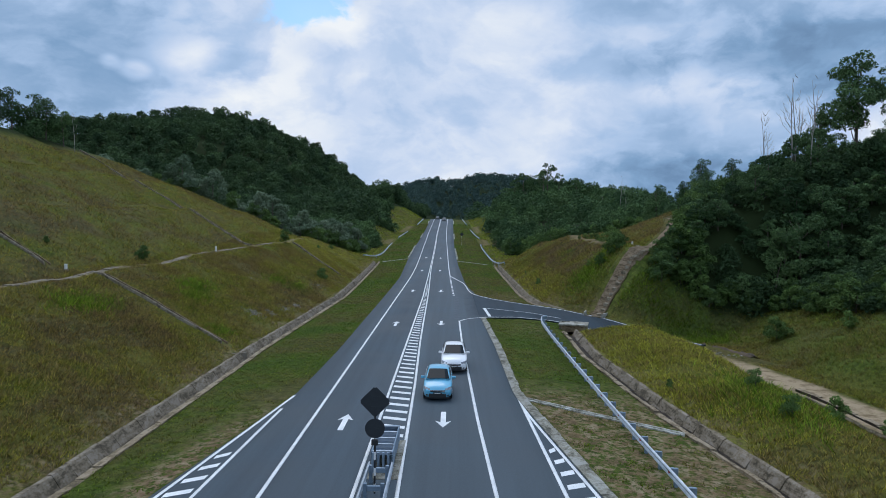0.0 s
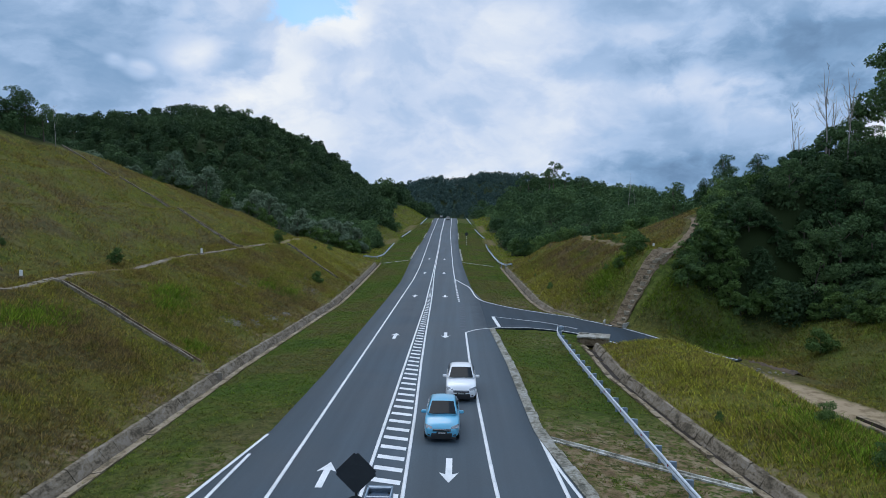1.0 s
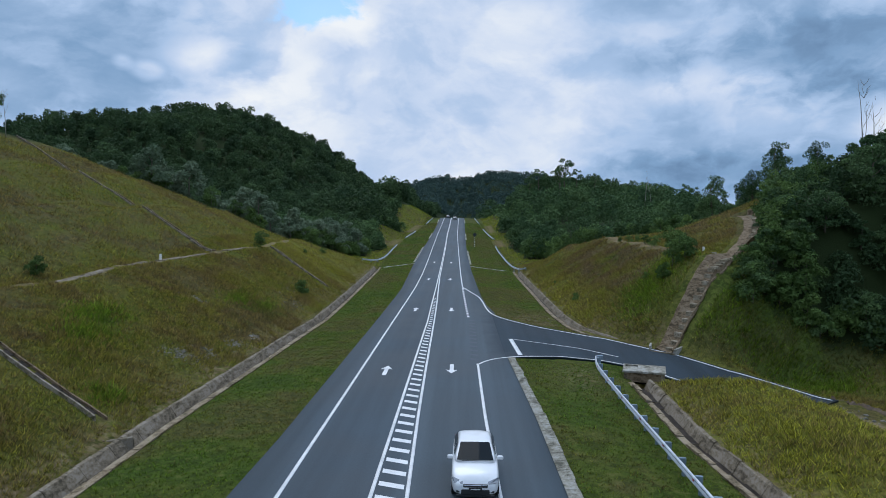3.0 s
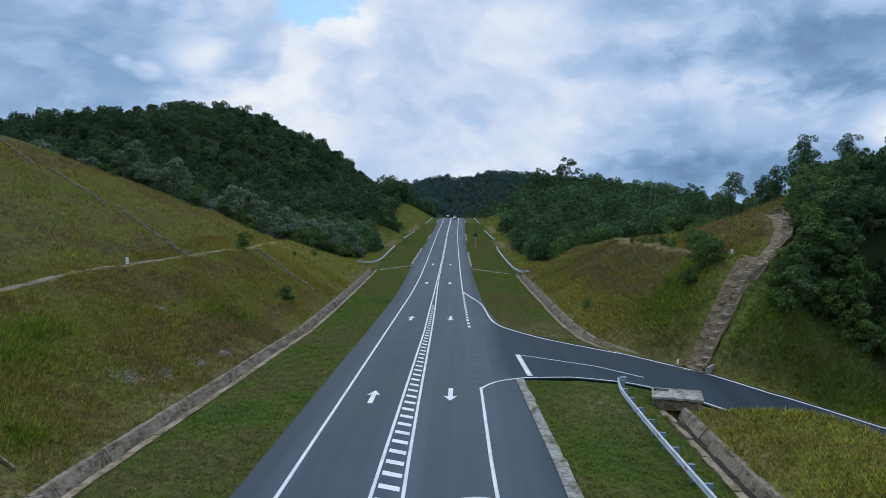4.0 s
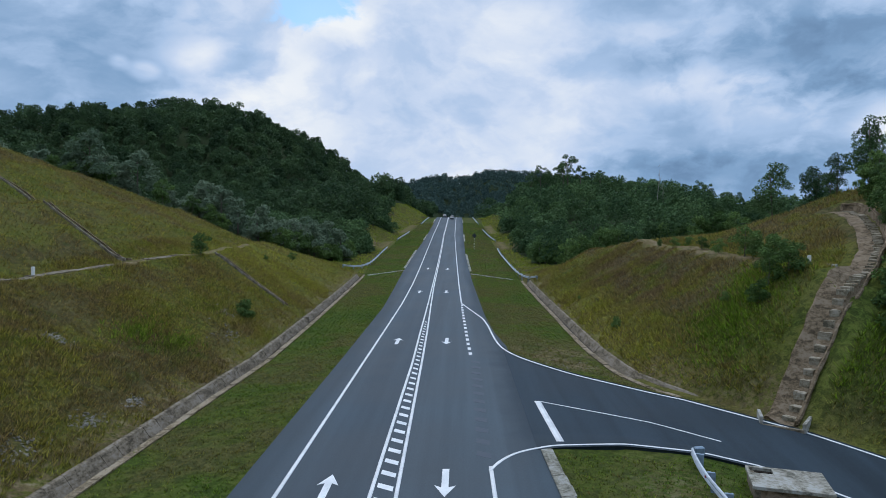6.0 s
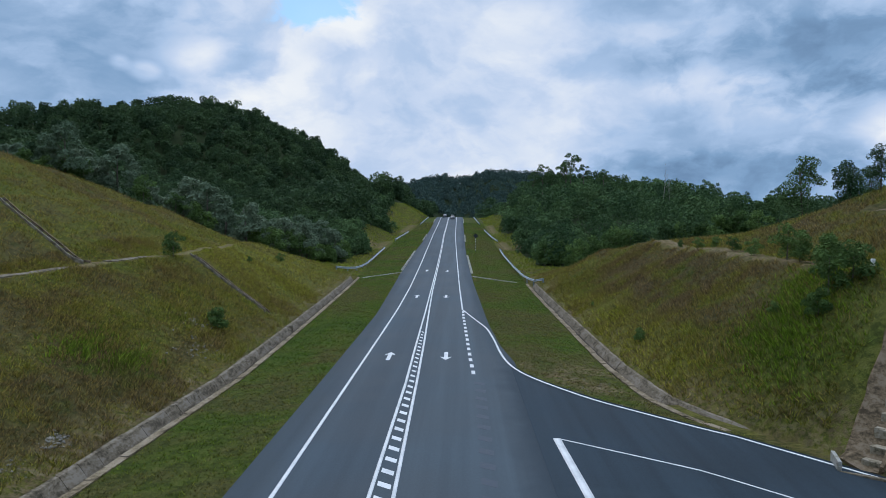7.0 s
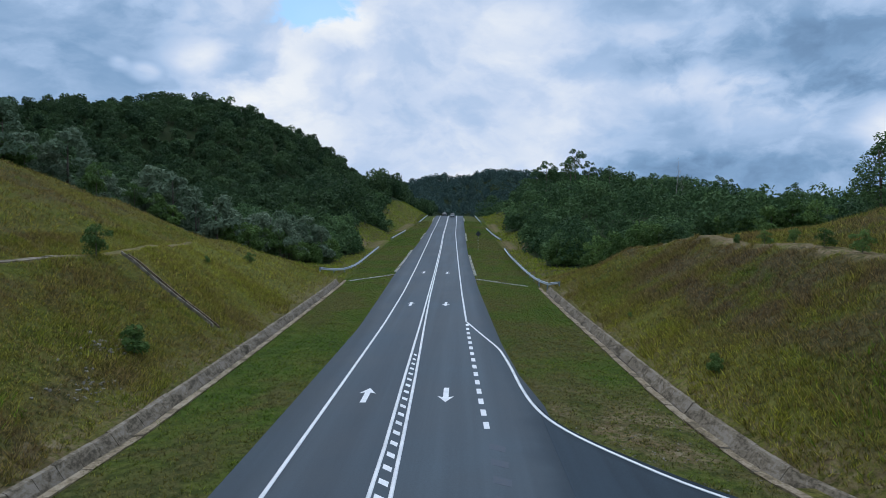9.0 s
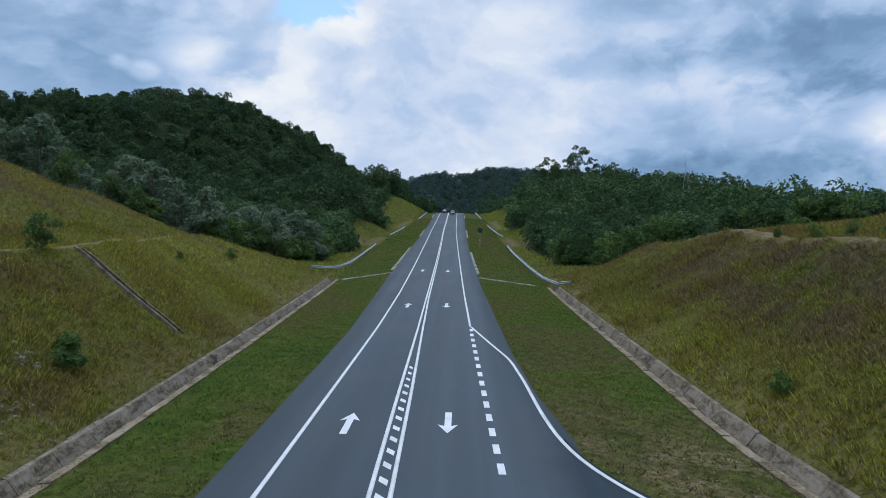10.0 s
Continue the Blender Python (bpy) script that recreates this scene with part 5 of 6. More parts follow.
def guard_rail(pts, side, label, post_gap=2.0, near=True, reflectors=False):
    """A W-beam on posts along a path; the beam's ridges face the road, on the side given (-1 or 1)."""
    ob = empty("guard_rail", pose(0, 0, 0), label, "guard rail")
    p = resample(pts, max(12, int(len(pts) * 8)))
    d = np.gradient(p, axis=0)
    d /= np.linalg.norm(d, axis=1)[:, None]
    n = np.column_stack([d[:, 1], -d[:, 0]]) * side
    z = np.array([max(ground_z(*q), float(road_z(q[1])) - 0.5) for q in p]) + 0.60
    bm = bmesh.new()
    prev = None
    for i in range(len(p)):
        ring = [bm.verts.new((p[i][0] + n[i][0] * o, p[i][1] + n[i][1] * o, z[i] + h)) for o, h in BEAM]
        if prev:
            for j in range(len(BEAM) - 1):
                bm.faces.new((prev[j], prev[j + 1], ring[j + 1], ring[j]))
        prev = ring
    beam = part("beam", bm, STEEL, ob)
    mod = beam.modifiers.new("sheet", "SOLIDIFY")
    mod.thickness, mod.offset = 0.008, 0
    s = np.concatenate([[0], np.cumsum(np.linalg.norm(np.diff(p, axis=0), axis=1))])
    k = int(s[-1] / post_gap)
    for i in range(k + 1):
        q = min(i * post_gap + 0.3, s[-1] - 0.05)
        x, y = np.interp(q, s, p[:, 0]), np.interp(q, s, p[:, 1])
        j = min(int(np.searchsorted(s, q)), len(p) - 1)
        nx, ny = n[j]
        a = math.atan2(d[j][1], d[j][0])
        g = max(ground_z(x, y), float(road_z(y)) - 0.5)
        post = part("post", box_bm(-0.055, 0.055, -0.075, 0.075, -0.9, 0.76, 0.008), STEEL_BLUE, ob)
        post.matrix_basis = Matrix.Translation((x - nx * 0.24, y - ny * 0.24, g)) @ Matrix.Rotation(a, 4, "Z")
        block = part("spacer_block", box_bm(-0.07, 0.07, -0.075, 0.075, -0.17, 0.17, 0.01), STEEL_BLUE, ob)
        block.matrix_basis = Matrix.Translation((x - nx * 0.09, y - ny * 0.09, g + 0.60)) @ Matrix.Rotation(a, 4, "Z")
        if reflectors and i % 2 == 0:
            r = part("reflector", box_bm(-0.05, 0.05, -0.02, 0.02, -0.05, 0.05, 0.006), RED, ob, "red reflector")
            r.matrix_basis = Matrix.Translation((x + nx * 0.045, y + ny * 0.045, g + 0.60)) @ Matrix.Rotation(a, 4, "Z")
    return ob


RED = mat_plain("red_plastic", (0.42, 0.03, 0.05), 0.4, vary=0.2)
main_rail = guard_rail([(9.9, 5), (9.7, 20), (9.45, 35), (9.38, 50), (9.38, 62), (9.5, 69.0), (9.65, 70.6), (9.95, 72.0)], -1, "galvanised steel guard rail on blue-grey posts beside the verge", reflectors=True)
cap = part("end_terminal", box_bm(-0.14, 0.30, -0.12, 0.12, -0.17, 0.17, 0.04), STEEL_BLUE, main_rail)
cap.matrix_basis = pose(10.15, 72.05, ground_z(10.1, 72.0) + 0.60, 0, 0, 15)
guard_rail([(-19.6, 158.4), (-18.7, 161.0), (-17.8, 164.2), (-17.1, 168.0), (-16.9, 173), (-17.1, 182), (-17.6, 196), (-18.0, 212)], 1, "far steel guard rail with a flared end on the verge", 4.0)
guard_rail([(-18.1, 240), (-17.8, 250), (-17.4, 260), (-17.0, 270)], 1, "short distant steel guard rail beside the cutting", 4.0)
guard_rail([(-15.4, 310), (-15.0, 325), (-14.4, 348)], 1, "short distant steel guard rail below the crest", 4.0)
guard_rail([(11.4, 146.4), (10.7, 149.0), (10.0, 152.4), (9.5, 157), (9.2, 168), (9.0, 182), (8.8, 196), (8.9, 211)], -1, "far steel guard rail with a flared end on the verge", 4.0)
guard_rail([(9.6, 240), (9.0, 248), (8.3, 262), (7.4, 282)], -1, "short distant steel guard rail beside the cutting", 4.0)
guard_rail([(6.4, 314), (6.0, 322), (4.9, 348)], -1, "short distant steel guard rail below the crest", 4.0)


# ---- signs ----
BLACK = mat_plain("black_paint", (0.02, 0.02, 0.022), 0.5, vary=0.2)
WHITE = mat_plain("white_paint", (0.78, 0.78, 0.76), 0.5, vary=0.15)


def disc(bm, r, thick, corners, turn=0.0, round_to=0.0):
    """An upright plate in the x-z plane, its face towards -y."""
    ring = []
    for k in range(corners):
        a = 2 * math.pi * k / corners + turn
        ring.append((r * math.cos(a), r * math.sin(a)))
    f = bm.faces.new([bm.verts.new((x, -thick / 2, z)) for x, z in ring])
    if round_to:
        bmesh.ops.bevel(bm, geom=list(f.verts), offset=round_to, segments=3, affect="VERTICES")
    face = list(bm.faces)
    out = bmesh.ops.extrude_face_region(bm, geom=face)
    bmesh.ops.translate(bm, verts=[v for v in out["geom"] if isinstance(v, bmesh.types.BMVert)], vec=(0, thick, 0))
    bmesh.ops.recalc_face_normals(bm, faces=bm.faces)
    return bm


def sign_post(x, y, diamond_z, disc_z, label, height):
    ob = empty("road_sign", pose(x, y, ground_z(x, y)), label, "road sign")
    k = 0
    z = -0.3
    while z < height:
        top = min(z + 0.30, height)
        bm = bmesh.new()
        tube(bm, [(0, 0.05, z), (0, 0.05, top)], [0.038, 0.038], 10)
        part("post_band", bm, BLACK if k % 2 else WHITE, ob, smooth=False)
        z, k = top, k + 1
    part("diamond_plate", disc(bmesh.new(), 0.60, 0.012, 4, math.pi / 2, 0.07), DARK_STEEL, ob, "dark unpainted back of a diamond sign plate").location = (0, -0.01, diamond_z)
    for dz in (-0.2, 0.2):
        part("bracket", box_bm(-0.16, 0.16, -0.035, -0.018, diamond_z + dz - 0.02, diamond_z + dz + 0.02), DARK_STEEL, ob)
    if disc_z:
        part("round_plate", disc(bmesh.new(), 0.37, 0.012, 28), DARK_STEEL, ob, "dark unpainted back of a round sign plate").location = (0, -0.01, disc_z)
        part("bracket", box_bm(-0.13, 0.13, -0.035, -0.018, disc_z - 0.02, disc_z + 0.02), DARK_STEEL, ob)
        part("lamp_box", box_bm(-0.12, 0.12, -0.10, 0.03, disc_z - 0.62, disc_z - 0.40, 0.02), BLACK, ob)
    return ob


sign_post(-1.98, 27.5, 3.70, 2.70, "diamond and round road signs seen from behind on a striped post", 4.1)
sign_post(3.2, 207.5, 3.6, 0.0, "far diamond road sign on a black and white post", 4.0)


def crash_cushion():
    ob = empty("crash_cushion", pose(-1.95, 27.0, 0), "blue-grey steel crash cushion on the median nose", "crash barrier")
    part("base_slab", box_bm(-0.55, 0.72, 1.9, 6.6, -0.05, 0.05, 0.02), CONCRETE_PALE, ob)
    # nose box with cross bars on top
    for x0, x1 in ((-0.42, -0.36), (0.42, 0.48)):
        for z0, z1 in ((0.30, 0.55), (0.60, 0.85), (0.88, 1.08)):
            part("side_panel", box_bm(x0, x1, 2.6, 6.0, z0, z1, 0.02), STEEL_BLUE, ob)
    for k in range(5):
        part("cross_bar", box_bm(-0.36, 0.42, 2.62 + 0.82 * k, 2.70 + 0.82 * k, 1.03, 1.11, 0.01), STEEL, ob, "pale steel cross bar")
    part("top_plate", box_bm(-0.35, 0.41, 2.62, 5.95, 0.86, 0.90), DARK_BLUE, ob)
    part("nose_plate", box_bm(-0.42, 0.48, 6.01, 6.10, 0.2, 1.1, 0.03), STEEL_BLUE, ob)
    for k in range(4):
        part("upright", box_bm(-0.36 + 0.2 * k, -0.26 + 0.2 * k, 2.48, 2.58, 0.02, 1.05, 0.01), STEEL_BLUE, ob)
    for x in (-0.30, 0.36):
        for k in range(4):
            part("leg", box_bm(x - 0.05, x + 0.05, 2.75 + k, 2.87 + k, 0.04, 0.9), STEEL_BLUE, ob)
    ob.scale = (1.0, 1.0, 0.82)
    # rails leading back
    for s in (-1, 1):
        bm = bmesh.new()
        prev = None
        for y in np.linspace(-16, 2.2, 14):
            x = (0.42 + 0.006 * max(0.0, -y)) * s + 0.03
            ring = [bm.verts.new((x + o * s, y, 0.60 + h)) for o, h in BEAM]
            if prev:
                for j in range(len(BEAM) - 1):
                    bm.faces.new((prev[j], prev[j + 1], ring[j + 1], ring[j]))
            prev = ring
        b = part("beam", bm, STEEL, ob)
        mod = b.modifiers.new("sheet", "SOLIDIFY")
        mod.thickness, mod.offset = 0.01, 0
    for k in range(10):
        y = 1.6 - 1.8 * k
        for x in (-0.30, 0.34):
            part("post", box_bm(x - 0.07, x + 0.07, y - 0.06, y + 0.06, -0.1, 0.84, 0.01), STEEL_BLUE, ob)
        part("post_brace", box_bm(-0.22, 0.26, y - 0.05, y + 0.05, 0.5, 0.72, 0.01), STEEL_BLUE, ob)


DARK_BLUE = mat_plain("dark_blue_steel", (0.05, 0.085, 0.13), 0.5, 0.4, vary=0.3)
crash_cushion()


# ---- cars ----
RUBBER = mat_plain("tyre_rubber", (0.02, 0.02, 0.02), 0.85, vary=0.2)
RIM = mat_plain("alloy_rim", (0.5, 0.5, 0.52), 0.35, 0.8, vary=0.15)
CAR_GLASS = mat_plain("tinted_car_glass", (0.012, 0.018, 0.022), 0.06, 0.0, vary=0.1, bump=0.0, spec=0.06)
LAMP = mat_plain("clear_lamp", (0.30, 0.32, 0.34), 0.12, 0.3, vary=0.2, bump=0.0)
TRIM = mat_plain("black_trim", (0.025, 0.026, 0.028), 0.5, vary=0.2)
CHROME = mat_plain("chrome", (0.65, 0.66, 0.68), 0.2, 0.9, vary=0.1)


def loft(sections, closed_ends=True):
    bm = bmesh.new()
    prev = None
    k = len(sections[0])
    for sec in sections:
        ring = [bm.verts.new(p) for p in sec]
        if prev:
            for j in range(k):
                bm.faces.new((prev[j], prev[(j + 1) % k], ring[(j + 1) % k], ring[j]))
        elif closed_ends:
            bm.faces.new(ring)
        prev = ring
    if closed_ends:
        bm.faces.new(list(reversed(prev)))
    bmesh.ops.recalc_face_normals(bm, faces=bm.faces)
    return bm


def panel(bm, pts):
    bm.faces.new([bm.verts.new(p) for p in pts])
    return bm


def soft(ob, level=2):
    mod = ob.modifiers.new("round", "SUBSURF")
    mod.levels = mod.render_levels = level
    return ob


def make_car(name, m, paint, label, length, width, height, hood, belt, screen0, screen1, roof1, tail):
    """A hatchback seen mostly from the front and above. y runs from the nose (0) to the tail (length)."""
    ob = empty(name, m, label, "car")
    w = width / 2

    def ring(y, hw, zb, zs, zt):
        pts = [(hw * 0.86, zb), (hw * 0.98, zb + 0.12), (hw, (zb + zs) / 2), (hw * 0.985, zs - 0.06), (hw * 0.90, zs), (hw * 0.5, zt)]
        return [(x, y, z) for x, z in pts] + [(0, y, zt + 0.012)] + [(-x, y, z) for x, z in reversed(pts)]

    secs = [ring(0.0, w * 0.74, 0.30, 0.58, 0.60), ring(0.06, w * 0.82, 0.22, 0.66, 0.70), ring(0.20, w * 0.92, 0.19, 0.76, hood - 0.10), ring(0.5, w * 0.985, 0.19, hood - 0.06, hood - 0.01),
            ring(screen0, w, 0.20, belt - 0.03, belt + 0.03), ring(screen1, w, 0.20, belt, belt + 0.02), ring(length * 0.6, w, 0.20, belt + 0.01, belt + 0.02),
            ring(tail, w * 0.98, 0.22, belt + 0.03, belt + 0.04), ring(length - 0.10, w * 0.93, 0.26, belt - 0.02, belt), ring(length, w * 0.84, 0.34, belt - 0.12, belt - 0.08)]
    soft(part("body", loft(secs), paint, ob, smooth=True), 2)
    hb, hr = w * 0.90, w * 0.68
    top = height

    def arch(y, z, hw, base):
        return [(hb, y, base), (hb * 0.985, y, base + (z - base) * 0.2), (hw + 0.05, y, base + (z - base) * 0.84), (hw - 0.03, y, z - 0.03), (hw * 0.55, y, z), (0, y, z + 0.015),
                (-hw * 0.55, y, z), (-hw + 0.03, y, z - 0.03), (-hw - 0.05, y, base + (z - base) * 0.84), (-hb * 0.985, y, base + (z - base) * 0.2), (-hb, y, base)]

    b0 = belt - 0.05
    cab = [arch(screen0 - 0.02, belt + 0.03, hb * 0.92, b0), arch((screen0 + screen1) / 2, (belt + top) / 2 + 0.01, (hb + hr) / 2 * 0.97, b0), arch(screen1, top - 0.07, hr * 1.02, b0), arch(screen1 + 0.35, top - 0.01, hr, b0),
           arch((screen1 + roof1) / 2, top, hr, b0), arch(roof1, top - 0.05, hr * 0.97, b0), arch(tail, (top + belt) / 2, hr * 1.08, b0), arch(length - 0.12, belt + 0.04, hb * 0.9, b0)]
    soft(part("cabin", loft(cab), paint, ob, smooth=True), 1)
    # glass, a little proud of the cabin
    e = 0.045
    bm = bmesh.new()
    n = 6
    for i in range(n):
        u0, u1 = -1 + 2 * i / n, -1 + 2 * (i + 1) / n

        def at(u, t):
            hw = (hb * 0.86) * (1 - t) + (hr * 0.92) * t
            return (u * hw, screen0 + 0.07 + (screen1 - screen0 - 0.07) * t + 0.05 * u * u - e, belt + 0.065 + (top - 0.085 - belt - 0.05) * t + e - 0.025 * u * u)
        panel(bm, [at(u0, 0), at(u1, 0), at(u1, 1), at(u0, 1)])
    bmesh.ops.remove_doubles(bm, verts=bm.verts, dist=0.001)
    part("windscreen", bm, CAR_GLASS, ob, "dark tinted windscreen", smooth=True)
    for s in (-1, 1):
        bm = bmesh.new()
        z0, z1 = belt + 0.06, top - 0.13
        xs0, xs1 = (hb + 0.012) * s, (hr + 0.075) * s
        panel(bm, [(xs0, screen0 + 0.42, z0), (xs0, length * 0.55, z0), (xs1, length * 0.55, z1), (xs1, screen1 + 0.12, z1)])
        panel(bm, [(xs0, length * 0.57, z0), (xs0, tail - 0.12, z0 + 0.03), (xs1, roof1 - 0.12, z1), (xs1, length * 0.57, z1)])
        part("side_window", bm, CAR_GLASS, ob)
        mir = part("mirror", box_bm(-0.12, 0.12, -0.06, 0.06, -0.075, 0.075, 0.035), paint, ob)
        mir.location = (s * (w + 0.06), screen0 + 0.42, belt + 0.08)
        lamp = bmesh.new()
        panel(lamp, [(s * w * 0.50, 0.125, 0.70), (s * w * 0.90, 0.30, 0.80), (s * w * 0.94, 0.36, 0.73), (s * w * 0.86, 0.16, 0.64), (s * w * 0.52, 0.06, 0.63)])
        bmesh.ops.translate(lamp, verts=lamp.verts, vec=(s * 0.012, -0.035, 0.02))
        hl = part("headlight", lamp, LAMP, ob, "clear glass headlight")
        mod = hl.modifiers.new("depth", "SOLIDIFY")
        mod.thickness = 0.04
        part("fog_lamp", box_bm(s * w * 0.66 - 0.10, s * w * 0.66 + 0.10, 0.02, 0.09, 0.33, 0.42, 0.02), TRIM, ob)
        for y in (0.84, length - 0.74):
            wheel = bmesh.new()
            tube(wheel, [(s * (w - 0.20), y, 0.31), (s * (w - 0.19), y, 0.31), (s * (w - 0.02), y, 0.31), (s * (w - 0.01), y, 0.31)], [0.27, 0.31, 0.31, 0.28], 22)
            tyre = part("wheel", wheel, RUBBER, ob, "black rubber tyre on an alloy rim", smooth=False)
            rim = bmesh.new()
            tube(rim, [(s * (w - 0.03), y, 0.31), (s * (w + 0.002), y, 0.31)], [0.20, 0.18], 14)
            part("rim", rim, RIM, tyre)
        tl = part("tail_light", box_bm(s * w * 0.80 - 0.09, s * w * 0.80 + 0.07, length - 0.14, length - 0.03, belt - 0.22, belt + 0.02, 0.02), RED, ob, "red tail light")
    part("grille", box_bm(-w * 0.50, w * 0.50, -0.012, 0.06, 0.53, 0.645, 0.02), TRIM, ob)
    part("grille_bar", box_bm(-w * 0.48, w * 0.48, -0.024, 0.0, 0.60, 0.625, 0.006), CHROME, ob)
    part("lower_intake", box_bm(-w * 0.58, w * 0.58, -0.012, 0.06, 0.26, 0.47, 0.03), TRIM, ob)
    part("under_trim", box_bm(-w * 0.80, w * 0.80, 0.02, 0.12, 0.17, 0.27, 0.02), TRIM, ob)
    plate = part("number_plate", box_bm(-0.24, 0.24, -0.030, -0.012, 0.42, 0.53), BLACK, ob)
    part("plate_bar", box_bm(-0.17, 0.17, -0.034, -0.0305, 0.455, 0.495), WHITE, plate)
    part("rear_window", panel(bmesh.new(), [(-hr * 0.8, roof1 + 0.10, top - 0.13), (hr * 0.8, roof1 + 0.10, top - 0.13), (hr * 0.92, tail + 0.10, belt + 0.18), (-hr * 0.92, tail + 0.10, belt + 0.18)]), CAR_GLASS, ob)
    wiper = bmesh.new()
    tube(wiper, [(-0.5, screen0 + 0.02, belt + 0.075), (0.1, screen0 + 0.06, belt + 0.09)], [0.012, 0.008], 5)
    part("wiper", wiper, TRIM, ob)
    return ob


def paintwork(name, colour):
    m, n = material(name)
    p = place(n)
    dust = n.noise(p, 2.5, 4.0, 0.6)
    finish(n, n.mix(n.span(dust, 0.45, 0.75, 0.0, 0.12), colour, (0.3, 0.27, 0.22)), 0.32, 0.0, spec=0.5, Coat_Weight=0.6, Coat_Roughness=0.06)
    return m


WHITE_CAR = paintwork("white_car_paint", (0.80, 0.81, 0.82))
BLUE_CAR = paintwork("sky_blue_car_paint", (0.10, 0.40, 0.58))
GREY_CAR = paintwork("dark_grey_car_paint", (0.10, 0.11, 0.12))
make_car("car", pose(0.98, 47.4, 0.006), WHITE_CAR, "white compact sport utility car with a dark grille in its lane", 4.3, 1.77, 1.60, 0.99, 1.06, 1.02, 1.95, 3.55, 3.95)
make_car("car", pose(0.06, 40.4, 0.006), BLUE_CAR, "sky blue small hatchback car driving in its lane", 3.72, 1.66, 1.54, 0.94, 1.02, 0.86, 1.72, 3.25, 3.5)
for x, y, turned, tint, words in ((float(right_line(338) + hatch_right(338)) / 2, 336, 0, GREY_CAR, "distant dark grey car below the crest of the road"), (float(left_line(352) + hatch_left(352)) / 2, 355, 180, GREY_CAR, "distant dark car near the crest of the road")):
    make_car("car", pose(x, y, float(road_z(y + 2)) + 0.03, 4.0 if not turned else -3.0, 0, turned), tint, words, 4.2, 1.72, 1.5, 0.95, 1.02, 1.0, 1.9, 3.4, 3.8)


# ---- cut edge of soil beside the side road, and a slab drain beside the track ----
def soil_edge(pts, label):
    """A low ragged bank of bare soil and roots, undercut in places."""
    rg = np.random.default_rng(77)
    p = resample(pts, 70)
    d = np.gradient(p, axis=0)
    d /= np.linalg.norm(d, axis=1)[:, None]
    n = np.column_stack([-d[:, 1], d[:, 0]])
    v = []
    for i in range(len(p)):
        high = 0.24 + 0.06 * rg.normal()
        for o, h in ((-0.30, -0.12), (-0.05, 0.10), (0.22, high * 0.6), (0.30 + 0.06 * rg.normal(), high), (0.75, high - 0.02), (1.3, -0.15)):
            q = p[i] + n[i] * (o + 0.05 * rg.normal())
            v.append((q[0], q[1], ground_z(*q) + h + 0.02 * rg.normal()))
    idx = np.arange(len(v)).reshape(len(p), 6)
    f = np.stack([idx[:-1, :-1], idx[:-1, 1:], idx[1:, 1:], idx[1:, :-1]], axis=-1).reshape(-1, 4)
    tagged(new("soil_bank", mesh_of("soil_bank", v, f, SOIL_DARK)), label, "soil bank", kind="structure")


SOIL_DARK = mat_plain("dark_root_soil", (0.115, 0.080, 0.050), 0.95, vary=0.65, scale=1.6, bump=0.6)
soil_edge([(22.8, 74.3), (25.2, 71.9), (27.0, 69.2), (28.4, 65.6)], "ragged edge of bare brown soil above the side road")
track_drain = empty("drain", pose(0, 0, 0), "narrow pale concrete drain beside the sandy track", "drain", kind="structure")
lay([(27.0, 54.6), (27.5, 51.8), (27.8, 48.6), (27.9, 44.0), (27.9, 34.0)], 1.25, deep_panels, "drain_panel", track_drain, lambda x, y: ground_z(x, y) + 0.12, rng)


# ---- small things on the slopes ----
def marker_post(x, y, h=0.75):
    ob = empty("marker_post", pose(x, y, ground_z(x, y)), "small white concrete marker post on the bench", "marker post", "marker posts")
    part("shaft", box_bm(-0.10, 0.10, -0.10, 0.10, -0.3, h, 0.03), WHITE, ob)
    part("footing", box_bm(-0.2, 0.2, -0.2, 0.2, -0.3, 0.06, 0.03), CONCRETE, ob)


marker_post(-30.1, 91.4)
marker_post(-32.2, 60.4, 0.5)
marker_post(23.6, 90.4, 0.6)

berm_meshes = [prism([(-0.42 + 0.05 * rng.normal(), 0.05), (-0.2, 0.10), (0.0, 0.03), (0.3 + 0.06 * rng.normal(), 0.09), (0.45, 0.03), (0.4, -0.2), (-0.4, -0.2)], 1.4, "berm_piece", CONCRETE) for _ in range(4)]


def bench_x(y):
    return float(along(y, BENCH_Y, BENCH_X))


for y0, y1 in ((50, 66), (72.5, 82), (84, 103), (105, 112)):
    berm = empty("bench_drain", pose(0, 0, 0), "broken pale concrete drain along the grassy bench", "drain")
    lay([(bench_x(y) - 0.9 + 0.12 * math.sin(y), y) for y in np.arange(y0, y1, 1.5)], 1.4, berm_meshes, "berm_piece", berm, lambda x, y: ground_z(x, y) + 0.03, rng, wobble=0.03)


def rock_patch(x, y, spread_xy, count, seed, size, label):
    """Angular grey stones breaking through the grass."""
    rg = np.random.default_rng(seed)
    vs, fs, at = [], [], 0
    for _ in range(count):
        px, py = x + rg.normal() * spread_xy[0], y + rg.normal() * spread_xy[1]
        r = size * (0.25 + rg.random() ** 2 * 1.3)
        v, f = blob(rg, (px, py, ground_z(px, py) + r * 0.15), (r, r * (0.5 + 0.7 * rg.random()), r * 0.6), 0.38)
        vs.append(v), fs.append(f + at)
        at += len(v)
    tagged(new("rock_outcrop", mesh_of("rock_outcrop", np.concatenate(vs), np.concatenate(fs), ROCK)), label, "rocks", kind="stuff")


